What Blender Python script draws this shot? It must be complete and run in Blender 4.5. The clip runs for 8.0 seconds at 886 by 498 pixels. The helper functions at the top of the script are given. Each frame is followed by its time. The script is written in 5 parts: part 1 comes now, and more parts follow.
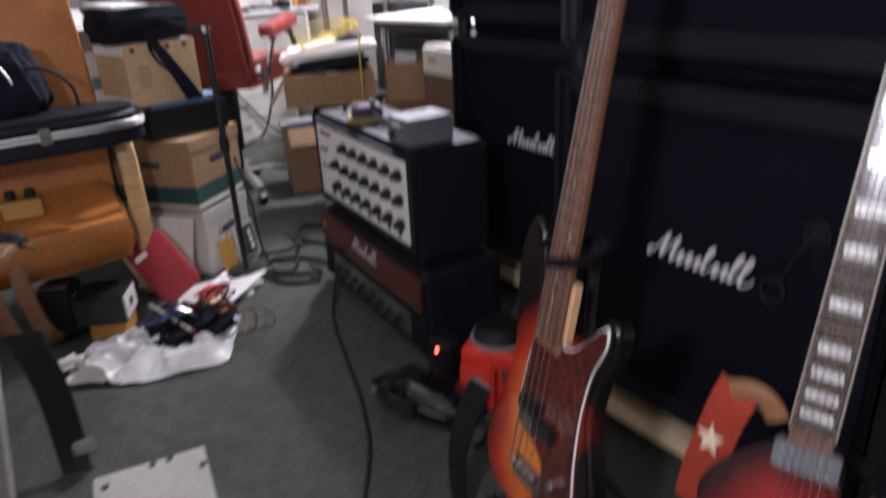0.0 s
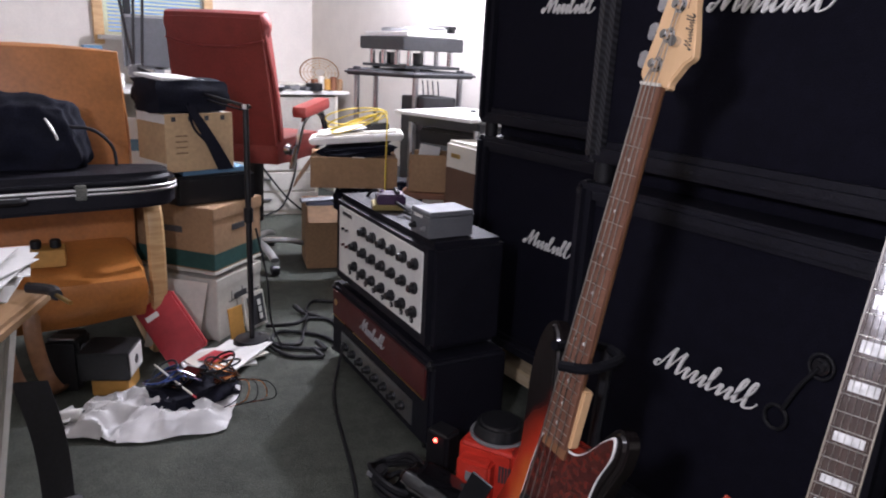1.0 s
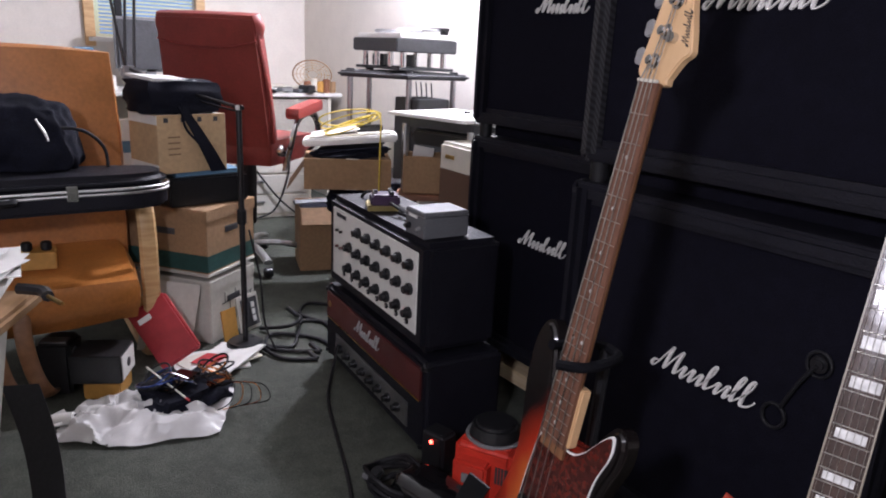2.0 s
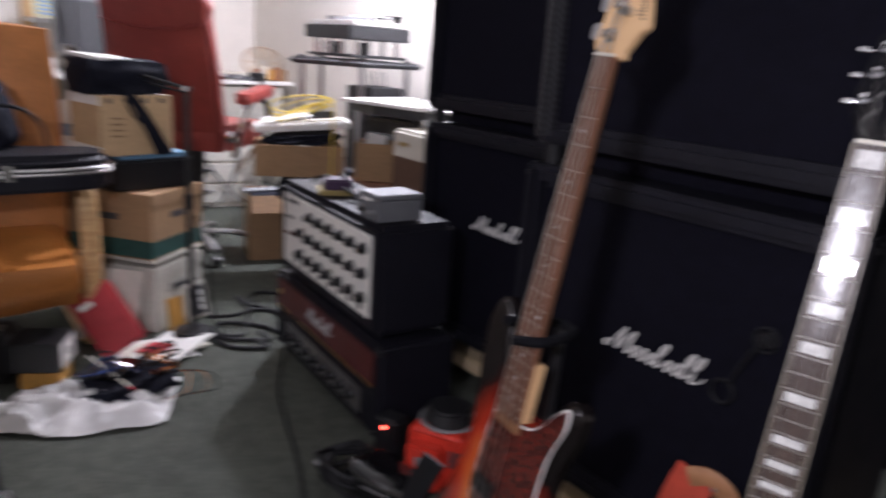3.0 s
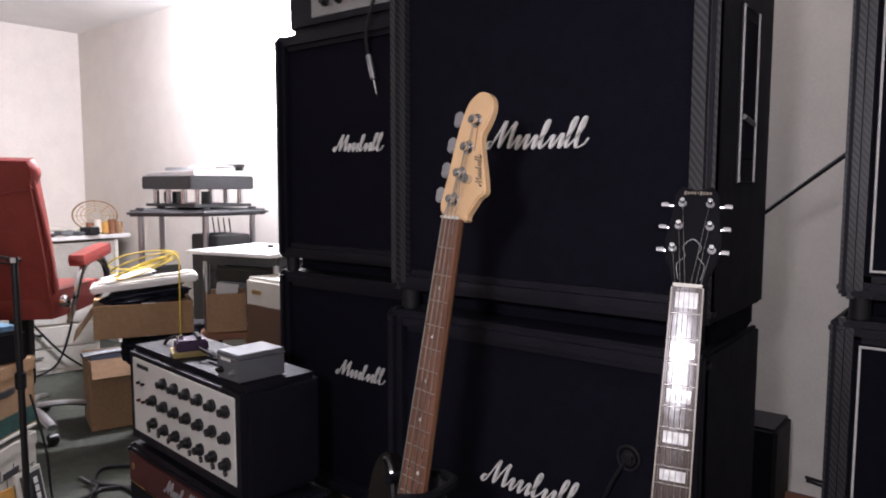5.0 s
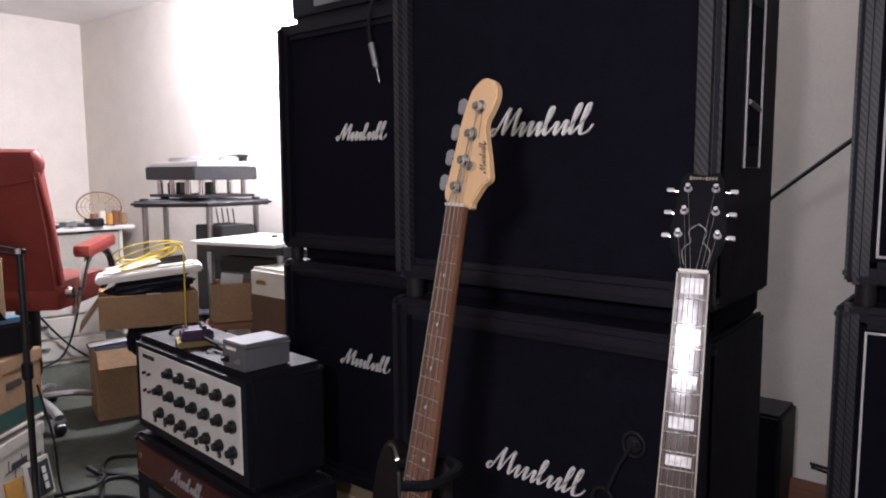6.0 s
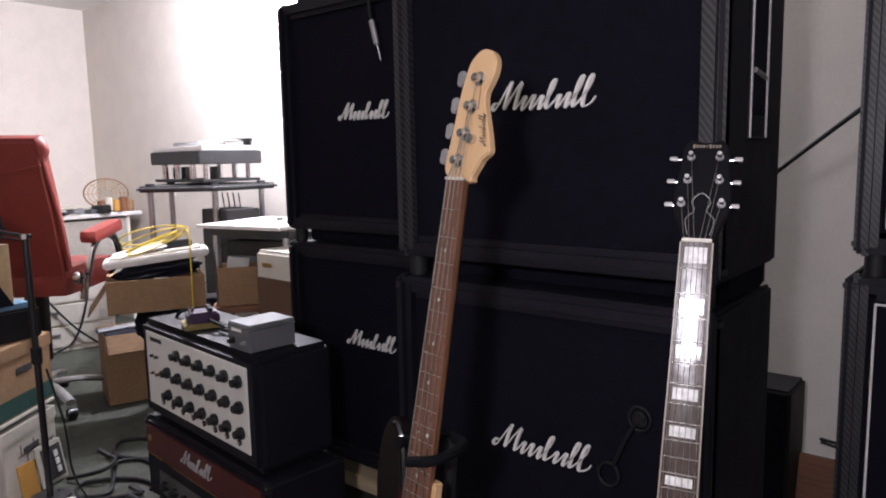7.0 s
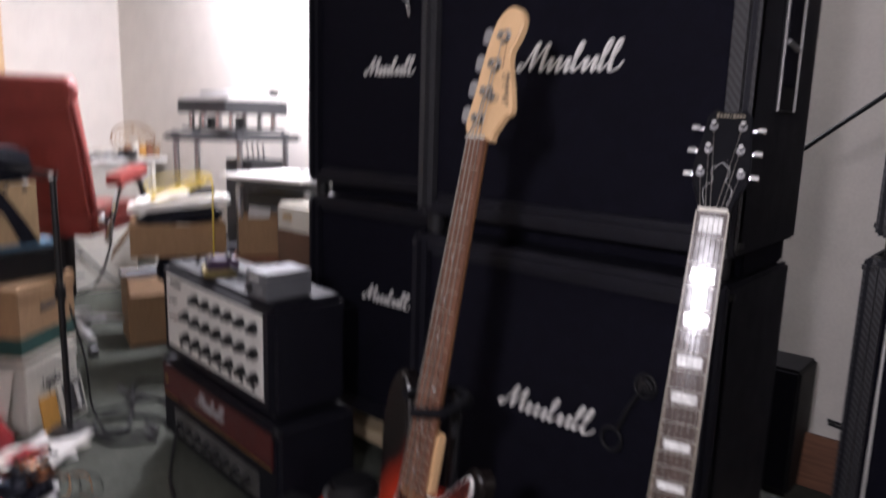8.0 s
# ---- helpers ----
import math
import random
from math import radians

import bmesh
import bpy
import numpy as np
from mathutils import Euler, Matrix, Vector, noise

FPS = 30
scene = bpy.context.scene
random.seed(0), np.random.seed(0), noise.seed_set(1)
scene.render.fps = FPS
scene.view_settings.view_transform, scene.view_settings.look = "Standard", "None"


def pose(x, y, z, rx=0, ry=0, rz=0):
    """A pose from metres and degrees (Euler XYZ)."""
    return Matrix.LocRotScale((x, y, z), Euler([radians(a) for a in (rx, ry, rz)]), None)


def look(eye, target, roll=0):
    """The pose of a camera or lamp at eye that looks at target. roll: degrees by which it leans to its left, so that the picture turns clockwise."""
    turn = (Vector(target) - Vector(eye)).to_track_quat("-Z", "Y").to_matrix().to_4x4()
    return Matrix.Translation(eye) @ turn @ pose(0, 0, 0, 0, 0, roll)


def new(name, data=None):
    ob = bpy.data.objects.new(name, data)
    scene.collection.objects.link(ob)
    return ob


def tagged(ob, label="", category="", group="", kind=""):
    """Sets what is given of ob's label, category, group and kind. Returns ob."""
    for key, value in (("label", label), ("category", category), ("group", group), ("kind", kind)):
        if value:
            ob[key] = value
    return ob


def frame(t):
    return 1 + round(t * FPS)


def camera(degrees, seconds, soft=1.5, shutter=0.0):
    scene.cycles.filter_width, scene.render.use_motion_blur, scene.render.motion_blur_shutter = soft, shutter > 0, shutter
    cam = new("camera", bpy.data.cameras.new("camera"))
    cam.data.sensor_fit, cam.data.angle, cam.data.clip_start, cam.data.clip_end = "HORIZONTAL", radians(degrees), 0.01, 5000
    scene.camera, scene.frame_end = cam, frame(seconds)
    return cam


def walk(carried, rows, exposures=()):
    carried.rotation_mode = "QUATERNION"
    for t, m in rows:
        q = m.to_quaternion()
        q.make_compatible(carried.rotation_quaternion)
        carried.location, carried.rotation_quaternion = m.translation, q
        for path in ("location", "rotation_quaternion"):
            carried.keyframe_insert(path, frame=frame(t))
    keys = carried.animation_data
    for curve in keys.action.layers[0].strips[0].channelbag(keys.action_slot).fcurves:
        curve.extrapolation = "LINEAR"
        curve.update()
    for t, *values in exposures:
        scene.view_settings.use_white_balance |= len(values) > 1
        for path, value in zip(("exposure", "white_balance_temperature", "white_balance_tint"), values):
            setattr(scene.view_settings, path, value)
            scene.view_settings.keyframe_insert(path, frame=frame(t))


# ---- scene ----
cam = camera(64.4, 8.0, 1.9, 0.9)
PATH = [
    (0, (0.328, -1.191, 1.174), (-1.179, -0.129, 0.399), -3.0),
    (0.3, (0.316, -1.206, 1.189), (-1.139, -0.136, 0.599), 1.3),
    (0.5, (0.321, -1.223, 1.198), (-1.224, -0.092, 0.62), 2.5),
    (1, (0.344, -1.246, 1.203), (-1.231, -0.139, 0.66), 2.8),
    (1.2, (0.332, -1.242, 1.196), (-1.169, -0.198, 0.682), 2.8),
    (1.5, (0.336, -1.244, 1.194), (-1.236, -0.129, 0.657), 2.7),
    (2.8, (0.332, -1.247, 1.173), (-1.224, -0.109, 0.641), 3.0),
    (3, (0.328, -1.247, 1.154), (-1.153, -0.014, 0.618), 4.1),
    (3.2, (0.317, -1.25, 1.162), (-1.008, 0.021, 0.673), 5.8),
    (3.5, (0.319, -1.263, 1.173), (-1.015, 0.165, 0.749), 6.9),
    (3.7, (0.321, -1.265, 1.194), (-0.879, 0.171, 0.867), 1.4),
    (4, (0.342, -1.27, 1.23), (-0.871, 0.3, 0.982), 0.1),
    (4.2, (0.33, -1.267, 1.225), (-0.839, 0.221, 1.05), -0.1),
    (5.5, (0.336, -1.291, 1.222), (-0.911, 0.261, 1.035), 0.1),
    (6, (0.332, -1.283, 1.219), (-0.916, 0.265, 1.007), -0.3),
    (6.5, (0.334, -1.28, 1.218), (-0.91, 0.269, 0.987), -0.5),
    (7, (0.335, -1.267, 1.203), (-0.929, 0.261, 0.945), -1.2),
    (7.5, (0.333, -1.248, 1.203), (-0.935, 0.274, 0.935), -1.6),
    (7.8, (0.338, -1.258, 1.208), (-0.957, 0.239, 0.917), -1.5),
    (8, (0.348, -1.269, 1.194), (-0.95, 0.21, 0.833), 1.7),
]
EXPOSURES = [(0, 0.10, 6200, 10), (0.5, 0.22, 6100, 10), (1, 0.14, 6150, 10), (1.5, 0.10, 6200, 10), (3, 0.08, 6250, 10), (3.5, 0.08, 6350, 10), (4, 0.20, 6450, 10), (5.5, 0.05, 6500, 10), (7, 0.04, 6500, 10), (8, 0.08, 6450, 10)]
walk(cam, [(t, look(eye, target, roll)) for t, eye, target, roll in PATH], EXPOSURES)

# ---- light ----
world = bpy.data.worlds.new("sky")
scene.world = world
world.use_nodes = True
wn = world.node_tree
sky = wn.nodes.new("ShaderNodeTexSky")
sky.sky_type = "NISHITA"
sky.sun_disc = False
sky.sun_elevation, sky.sun_rotation = radians(35), radians(200)
wn.links.new(sky.outputs[0], wn.nodes["Background"].inputs[0])
wn.nodes["Background"].inputs[1].default_value = 0.15

ROOM = dict(x0=-5.70, x1=2.30, y0=-3.60, y1=1.47, h=2.45)


def lamp(name, kind, place, energy, colour, size):
    data = bpy.data.lights.new(name, kind)
    data.energy, data.color = energy, colour
    if kind == "AREA":
        data.shape, data.size = "DISK", size
    else:
        data.shadow_soft_size = size
    ob = new(name, data)
    ob.location = place
    return ob


LAMP_A = (-3.05, 1.02, 2.22)
LAMP_B = (0.27, -1.72, 1.46)
lamp("unseen_bulb", "POINT", LAMP_A, 170, (1.0, 0.97, 1.12), 0.06)
# unseen source behind the viewpoint, placed to fit cast shadows and fretboard glare
lamp("unseen_bulb", "POINT", LAMP_B, 57, (1.0, 0.94, 1.06), 0.07)


# ---- materials ----
def material(name, colour, rough=0.6, metal=0.0, grain=0.25, scale=40.0, blotch=0.15, bump=0.15, coat=0.0, second=None, spec=0.5):
    m = bpy.data.materials.new(name)
    m.use_nodes = True
    nt = m.node_tree
    b = nt.nodes["Principled BSDF"]
    tc = nt.nodes.new("ShaderNodeTexCoord")
    info = nt.nodes.new("ShaderNodeObjectInfo")
    add = nt.nodes.new("ShaderNodeVectorMath")
    nt.links.new(tc.outputs["Object"], add.inputs[0])
    nt.links.new(info.outputs["Random"], add.inputs[1])
    fine = nt.nodes.new("ShaderNodeTexNoise")
    fine.inputs["Scale"].default_value, fine.inputs["Detail"].default_value = scale, 4
    big = nt.nodes.new("ShaderNodeTexNoise")
    big.inputs["Scale"].default_value, big.inputs["Detail"].default_value = scale / 12, 3
    for n in (fine, big):
        nt.links.new(add.outputs[0], n.inputs["Vector"])
    r = nt.nodes.new("ShaderNodeValToRGB")
    c = Vector(colour)
    d = Vector(second) if second else c * (1 - grain)
    r.color_ramp.elements[0].position, r.color_ramp.elements[1].position = 0.3, 0.7
    r.color_ramp.elements[0].color, r.color_ramp.elements[1].color = (*d, 1), (*[min(1, v) for v in c * (1 + grain * 0.5)], 1)
    nt.links.new(fine.outputs["Fac"], r.inputs[0])
    mix = nt.nodes.new("ShaderNodeMix")
    mix.data_type, mix.blend_type = "RGBA", "MULTIPLY"
    mix.inputs["Factor"].default_value = 1.0
    r2 = nt.nodes.new("ShaderNodeValToRGB")
    r2.color_ramp.elements[0].position, r2.color_ramp.elements[1].position = 0.35, 0.65
    r2.color_ramp.elements[0].color = (1 - blotch, 1 - blotch, 1 - blotch, 1)
    nt.links.new(big.outputs["Fac"], r2.inputs[0])
    nt.links.new(r.outputs[0], mix.inputs["A"])
    nt.links.new(r2.outputs[0], mix.inputs["B"])
    nt.links.new(mix.outputs["Result"], b.inputs["Base Color"])
    rr = nt.nodes.new("ShaderNodeMapRange")
    rr.inputs["To Min"].default_value, rr.inputs["To Max"].default_value = max(0.03, rough - 0.12), min(1, rough + 0.12)
    nt.links.new(big.outputs["Fac"], rr.inputs["Value"])
    nt.links.new(rr.outputs[0], b.inputs["Roughness"])
    b.inputs["Metallic"].default_value = metal
    b.inputs["Coat Weight"].default_value = coat
    b.inputs["Specular IOR Level"].default_value = spec
    if bump:
        bp = nt.nodes.new("ShaderNodeBump")
        bp.inputs["Strength"].default_value, bp.inputs["Distance"].default_value = bump, 0.004
        nt.links.new(fine.outputs["Fac"], bp.inputs["Height"])
        nt.links.new(bp.outputs[0], b.inputs["Normal"])
    return m


def weave(name, colour, light, scale, turn, rough=0.45, bands=True):
    """Vinyl or cloth with a regular diagonal weave."""
    m = material(name, colour, rough, 0, 0.3, 60, 0.2, 0.1)
    nt = m.node_tree
    b = nt.nodes["Principled BSDF"]
    tc = nt.nodes.new("ShaderNodeTexCoord")
    mp = nt.nodes.new("ShaderNodeMapping")
    mp.inputs["Rotation"].default_value = turn
    w = nt.nodes.new("ShaderNodeTexWave")
    w.inputs["Scale"].default_value, w.inputs["Distortion"].default_value = scale, 0.4
    nt.links.new(tc.outputs["Object"], mp.inputs[0])
    nt.links.new(mp.outputs[0], w.inputs["Vector"])
    old = b.inputs["Base Color"].links[0].from_socket
    mix = nt.nodes.new("ShaderNodeMix")
    mix.data_type = "RGBA"
    mix.inputs["B"].default_value = (*light, 1)
    nt.links.new(w.outputs["Fac"], mix.inputs["Factor"])
    nt.links.new(old, mix.inputs["A"])
    nt.links.new(mix.outputs["Result"], b.inputs["Base Color"])
    return m


def wood(name, a, b_, rough=0.45, scale=6.0, axis=(1, 12, 12), coat=0.0):
    m = material(name, a, rough, 0, 0.25, 50, 0.1, 0.08, coat)
    nt = m.node_tree
    p = nt.nodes["Principled BSDF"]
    tc = nt.nodes.new("ShaderNodeTexCoord")
    mp = nt.nodes.new("ShaderNodeMapping")
    mp.inputs["Scale"].default_value = axis
    n = nt.nodes.new("ShaderNodeTexNoise")
    n.inputs["Scale"].default_value, n.inputs["Detail"].default_value = scale, 6
    nt.links.new(tc.outputs["Object"], mp.inputs[0])
    nt.links.new(mp.outputs[0], n.inputs["Vector"])
    r = nt.nodes.new("ShaderNodeValToRGB")
    r.color_ramp.elements[0].position, r.color_ramp.elements[1].position = 0.35, 0.65
    r.color_ramp.elements[0].color, r.color_ramp.elements[1].color = (*a, 1), (*b_, 1)
    nt.links.new(n.outputs["Fac"], r.inputs[0])
    nt.links.new(r.outputs[0], p.inputs["Base Color"])
    return m


def glow(name, colour, strength):
    m = bpy.data.materials.new(name)
    m.use_nodes = True
    b = m.node_tree.nodes["Principled BSDF"]
    b.inputs["Base Color"].default_value = (*colour, 1)
    b.inputs["Emission Color"].default_value = (*colour, 1)
    b.inputs["Emission Strength"].default_value = strength
    return m


def glass(name, colour=(1, 1, 1), rough=0.02):
    m = bpy.data.materials.new(name)
    m.use_nodes = True
    b = m.node_tree.nodes["Principled BSDF"]
    b.inputs["Base Color"].default_value = (*colour, 1)
    b.inputs["Roughness"].default_value = rough
    b.inputs["Transmission Weight"].default_value = 1
    return m


M = dict(
    wall=material("wall_paint", (0.69, 0.65, 0.59), 0.8, 0, 0.05, 90, 0.06, 0.05),
    ceil=material("ceiling_paint", (0.78, 0.77, 0.74), 0.9, 0, 0.04, 60, 0.05, 0.05),
    carpet=material("green_carpet", (0.074, 0.082, 0.064), 0.97, 0, 0.55, 260, 0.35, 0.9),
    # the slight blue in these two blacks imitates haze over the cabinets
    black=material("black_vinyl", (0.0085, 0.0085, 0.0140), 0.55, 0, 0.4, 220, 0.2, 0.35, spec=0.24),
    cloth=material("black_grille_cloth", (0.0080, 0.0078, 0.0140), 0.9, 0, 0.5, 420, 0.25, 0.4, spec=0.08),
    carbon=weave("woven_black_vinyl", (0.007, 0.007, 0.009), (0.042, 0.042, 0.047), 34, (radians(20), radians(38), 0)),
    rubber=material("black_rubber", (0.010, 0.010, 0.012), 0.6, 0, 0.3, 90, 0.15, 0.1, spec=0.3),
    plastic=material("black_plastic", (0.014, 0.014, 0.016), 0.35, 0, 0.3, 90, 0.15, 0.05),
    gloss=material("gloss_black_lacquer", (0.006, 0.006, 0.007), 0.12, 0, 0.1, 60, 0.1, 0.0, 0.6),
    headblack=material("satin_black_lacquer", (0.006, 0.006, 0.008), 0.45, 0, 0.1, 60, 0.1, 0.0, spec=0.08),
    white=material("white_plastic", (0.78, 0.77, 0.74), 0.45, 0, 0.05, 50, 0.06, 0.03),
    logo=material("white_logo_plastic", (0.80, 0.79, 0.76), 0.4, 0, 0.05, 80, 0.05, 0.02),
    chrome=material("chrome", (0.72, 0.72, 0.73), 0.14, 1, 0.1, 50, 0.1, 0.02),
    steel=material("brushed_steel", (0.46, 0.46, 0.47), 0.38, 1, 0.15, 120, 0.15, 0.05),
    silver=material("silver_painted_metal", (0.135, 0.14, 0.15), 0.6, 0.15, 0.1, 160, 0.12, 0.05),
    panel=material("white_amp_panel", (0.74, 0.73, 0.69), 0.4, 0, 0.04, 70, 0.06, 0.02),
    maple=wood("satin_maple", (0.64, 0.415, 0.22), (0.70, 0.465, 0.255), 0.38, 4, (9, 1, 9), 0.3),
    rosewood=wood("rosewood", (0.105, 0.048, 0.031), (0.185, 0.086, 0.054), 0.40, 6, (22, 1, 22)),
    ebony=wood("ebony", (0.030, 0.018, 0.014), (0.060, 0.036, 0.028), 0.19, 6, (22, 1, 22), 0.0),
    pearl=material("pearl_inlay", (0.78, 0.78, 0.76), 0.12, 0, 0.3, 90, 0.2, 0.05, 0.8),
    bind=material("cream_binding", (0.25, 0.215, 0.16), 0.4, 0, 0.06, 50, 0.08, 0.0),
    tort=material("tortoiseshell", (0.115, 0.022, 0.015), 0.16, 0, 0.5, 70, 0.3, 0.0, 0.8, (0.030, 0.007, 0.008)),
    string=material("wound_steel", (0.50, 0.48, 0.45), 0.3, 1, 0.2, 200, 0.1, 0.05),
    redlea=material("red_leather", (0.245, 0.038, 0.032), 0.40, 0, 0.14, 110, 0.15, 0.15),
    tanlea=material("tan_leather", (0.50, 0.185, 0.042), 0.34, 0, 0.14, 70, 0.22, 0.10),
    card=material("brown_cardboard", (0.33, 0.20, 0.105), 0.85, 0, 0.14, 60, 0.15, 0.15),
    card3=material("pale_cardboard", (0.52, 0.36, 0.20), 0.85, 0, 0.12, 60, 0.12, 0.12),
    card2=material("dark_cardboard", (0.25, 0.15, 0.08), 0.85, 0, 0.16, 50, 0.2, 0.15),
    whitecard=material("white_cardboard", (0.56, 0.54, 0.48), 0.8, 0, 0.08, 50, 0.1, 0.1),
    greencard=material("green_printed_card", (0.020, 0.075, 0.065), 0.7, 0, 0.2, 60, 0.2, 0.1),
    paper=material("white_paper", (0.76, 0.75, 0.72), 0.8, 0, 0.05, 40, 0.08, 0.05),
    bag=material("white_plastic_bag", (0.70, 0.69, 0.68), 0.35, 0, 0.08, 25, 0.1, 0.3),
    oak=wood("light_beech", (0.50, 0.30, 0.13), (0.62, 0.41, 0.20), 0.45, 5, (2, 2, 16)),
    pine=wood("pine_board", (0.52, 0.40, 0.24), (0.62, 0.50, 0.33), 0.6, 5, (1, 14, 14)),
    brown=wood("brown_wood", (0.16, 0.065, 0.032), (0.24, 0.10, 0.05), 0.5, 5, (1, 14, 14)),
    red=material("red_plastic", (0.62, 0.040, 0.022), 0.4, 0, 0.1, 70, 0.12, 0.08),
    redpaper=material("red_printed_card", (0.45, 0.025, 0.035), 0.5, 0, 0.12, 40, 0.12, 0.05),
    maroon=material("maroon_tolex", (0.085, 0.014, 0.013), 0.5, 0, 0.3, 200, 0.2, 0.3),
    navy=material("dark_navy_fabric", (0.008, 0.009, 0.018), 0.9, 0, 0.4, 180, 0.3, 0.4, spec=0.2),
    purple=material("purple_enamel", (0.030, 0.008, 0.040), 0.35, 0.2, 0.15, 80, 0.1, 0.05),
    cream=material("cream_vinyl", (0.66, 0.63, 0.55), 0.5, 0, 0.06, 120, 0.08, 0.1),
    brncloth=weave("brown_diamond_cloth", (0.085, 0.040, 0.026), (0.16, 0.09, 0.055), 26, (0, radians(45), 0), 0.8),
    yellow=material("yellow_cable", (0.70, 0.52, 0.06), 0.5, 0, 0.08, 60, 0.08, 0.0),
    grey=material("grey_plastic", (0.20, 0.20, 0.205), 0.55, 0, 0.12, 80, 0.12, 0.08),
    dgrey=material("dark_grey_slate", (0.055, 0.057, 0.062), 0.55, 0, 0.2, 60, 0.2, 0.1),
    copper=material("copper_wire", (0.70, 0.30, 0.12), 0.25, 1, 0.2, 60, 0.2, 0.05),
    bluefoil=material("blue_film", (0.06, 0.10, 0.30), 0.2, 0.4, 0.3, 40, 0.3, 0.1),
    orange=material("orange_card", (0.52, 0.27, 0.06), 0.6, 0, 0.12, 50, 0.12, 0.05),
    blue=material("blue_board", (0.12, 0.24, 0.36), 0.6, 0, 0.12, 50, 0.12, 0.05),
    gold=material("gold_metal", (0.70, 0.50, 0.20), 0.3, 1, 0.15, 50, 0.15, 0.05),
    print_=material("dark_print", (0.05, 0.05, 0.055), 0.6, 0, 0.2, 60, 0.2, 0.0),
    # white slats painted blue, standing in for daylight glowing through them
    blind=material("blind_slat_daylit", (0.30, 0.48, 0.80), 0.5, 0, 0.05, 40, 0.05, 0.0),
    star=material("cream_leather", (0.66, 0.55, 0.40), 0.5, 0, 0.1, 90, 0.1, 0.1),
    strap=material("red_orange_leather", (0.34, 0.042, 0.022), 0.45, 0, 0.2, 90, 0.2, 0.2),
    trim=material("pale_silver_trim", (0.50, 0.50, 0.51), 0.3, 0.3, 0.08, 90, 0.1, 0.02),
    # maple darkened to put the shade of the bass neck's side into its colour
    neckback=wood("shaded_maple", (0.20, 0.092, 0.042), (0.26, 0.125, 0.060), 0.35, 4, (9, 1, 9), 0.3),
    # browner and darker than the plain wood, as the table top lies in shade
    tablewood=wood("shaded_table_wood", (0.26, 0.150, 0.070), (0.36, 0.22, 0.11), 0.5, 5, (1.5, 14, 14)),
    zinc=material("grey_plastic_sheet", (0.40, 0.385, 0.34), 0.45, 0, 0.1, 60, 0.15, 0.05),
    peg=material("satin_nickel_peg", (0.42, 0.42, 0.43), 0.42, 0.6, 0.1, 90, 0.12, 0.0),
    nickel=material("worn_nickel", (0.60, 0.58, 0.54), 0.32, 1, 0.1, 90, 0.15, 0.0),
    rail=material("polished_aluminium", (0.82, 0.82, 0.82), 0.36, 1, 0.06, 60, 0.1, 0.02),
    brass=material("dull_brass", (0.34, 0.27, 0.11), 0.4, 0.7, 0.15, 50, 0.15, 0.05),
    foam=material("black_foam", (0.006, 0.006, 0.008), 0.95, 0, 0.4, 200, 0.2, 0.3, spec=0.1),
    led=glow("red_led", (1.0, 0.06, 0.04), 14.0),
    pane=glass("window_glass"),
)


M["ebony"].node_tree.nodes["Principled BSDF"].inputs["Specular IOR Level"].default_value = 0.6


def burst(name, centre, mid, edge, radii, off=(0, 0)):
    """A sunburst lacquer: colour by distance from the middle of the body."""
    m = bpy.data.materials.new(name)
    m.use_nodes = True
    nt = m.node_tree
    b = nt.nodes["Principled BSDF"]
    tc = nt.nodes.new("ShaderNodeTexCoord")
    mp = nt.nodes.new("ShaderNodeMapping")
    mp.inputs["Location"].default_value = (off[0] / radii[0], off[1] / radii[1], 0)
    mp.inputs["Scale"].default_value = (1 / radii[0], 1 / radii[1], 0)
    ln = nt.nodes.new("ShaderNodeVectorMath")
    ln.operation = "LENGTH"
    nt.links.new(tc.outputs["Object"], mp.inputs[0])
    nt.links.new(mp.outputs[0], ln.inputs[0])
    n = nt.nodes.new("ShaderNodeTexNoise")
    n.inputs["Scale"].default_value = 9
    nt.links.new(tc.outputs["Object"], n.inputs["Vector"])
    ad = nt.nodes.new("ShaderNodeMath")
    ad.operation = "MULTIPLY_ADD"
    ad.inputs[1].default_value = 0.40
    nt.links.new(n.outputs["Fac"], ad.inputs[0])
    nt.links.new(ln.outputs["Value"], ad.inputs[2])
    r = nt.nodes.new("ShaderNodeValToRGB")
    e = r.color_ramp.elements
    e[0].position, e[0].color = 0.35, (*centre, 1)
    e[1].position, e[1].color = 1.02, (*edge, 1)
    k = e.new(0.72)
    k.color = (*mid, 1)
    nt.links.new(ad.outputs[0], r.inputs[0])
    nt.links.new(r.outputs[0], b.inputs["Base Color"])
    b.inputs["Roughness"].default_value = 0.16
    b.inputs["Coat Weight"].default_value = 0.0
    return m


M["burst"] = burst("three_tone_sunburst", (0.62, 0.20, 0.035), (0.34, 0.028, 0.012), (0.008, 0.006, 0.006), (0.175, 0.36), (0.015, -0.05))
M["cherry"] = burst("cherry_sunburst", (0.50, 0.11, 0.03), (0.26, 0.016, 0.014), (0.02, 0.004, 0.006), (0.165, 0.22), (0, 0.05))


# ---- building blocks ----
def mesh_of(bm, name, mat, smooth=True):
    me = bpy.data.meshes.new(name)
    bmesh.ops.recalc_face_normals(bm, faces=bm.faces)
    bm.to_mesh(me)
    bm.free()
    me.materials.append(mat)
    if smooth:
        me.polygons.foreach_set("use_smooth", [True] * len(me.polygons))
        me.set_sharp_from_angle(angle=radians(35))
    return me


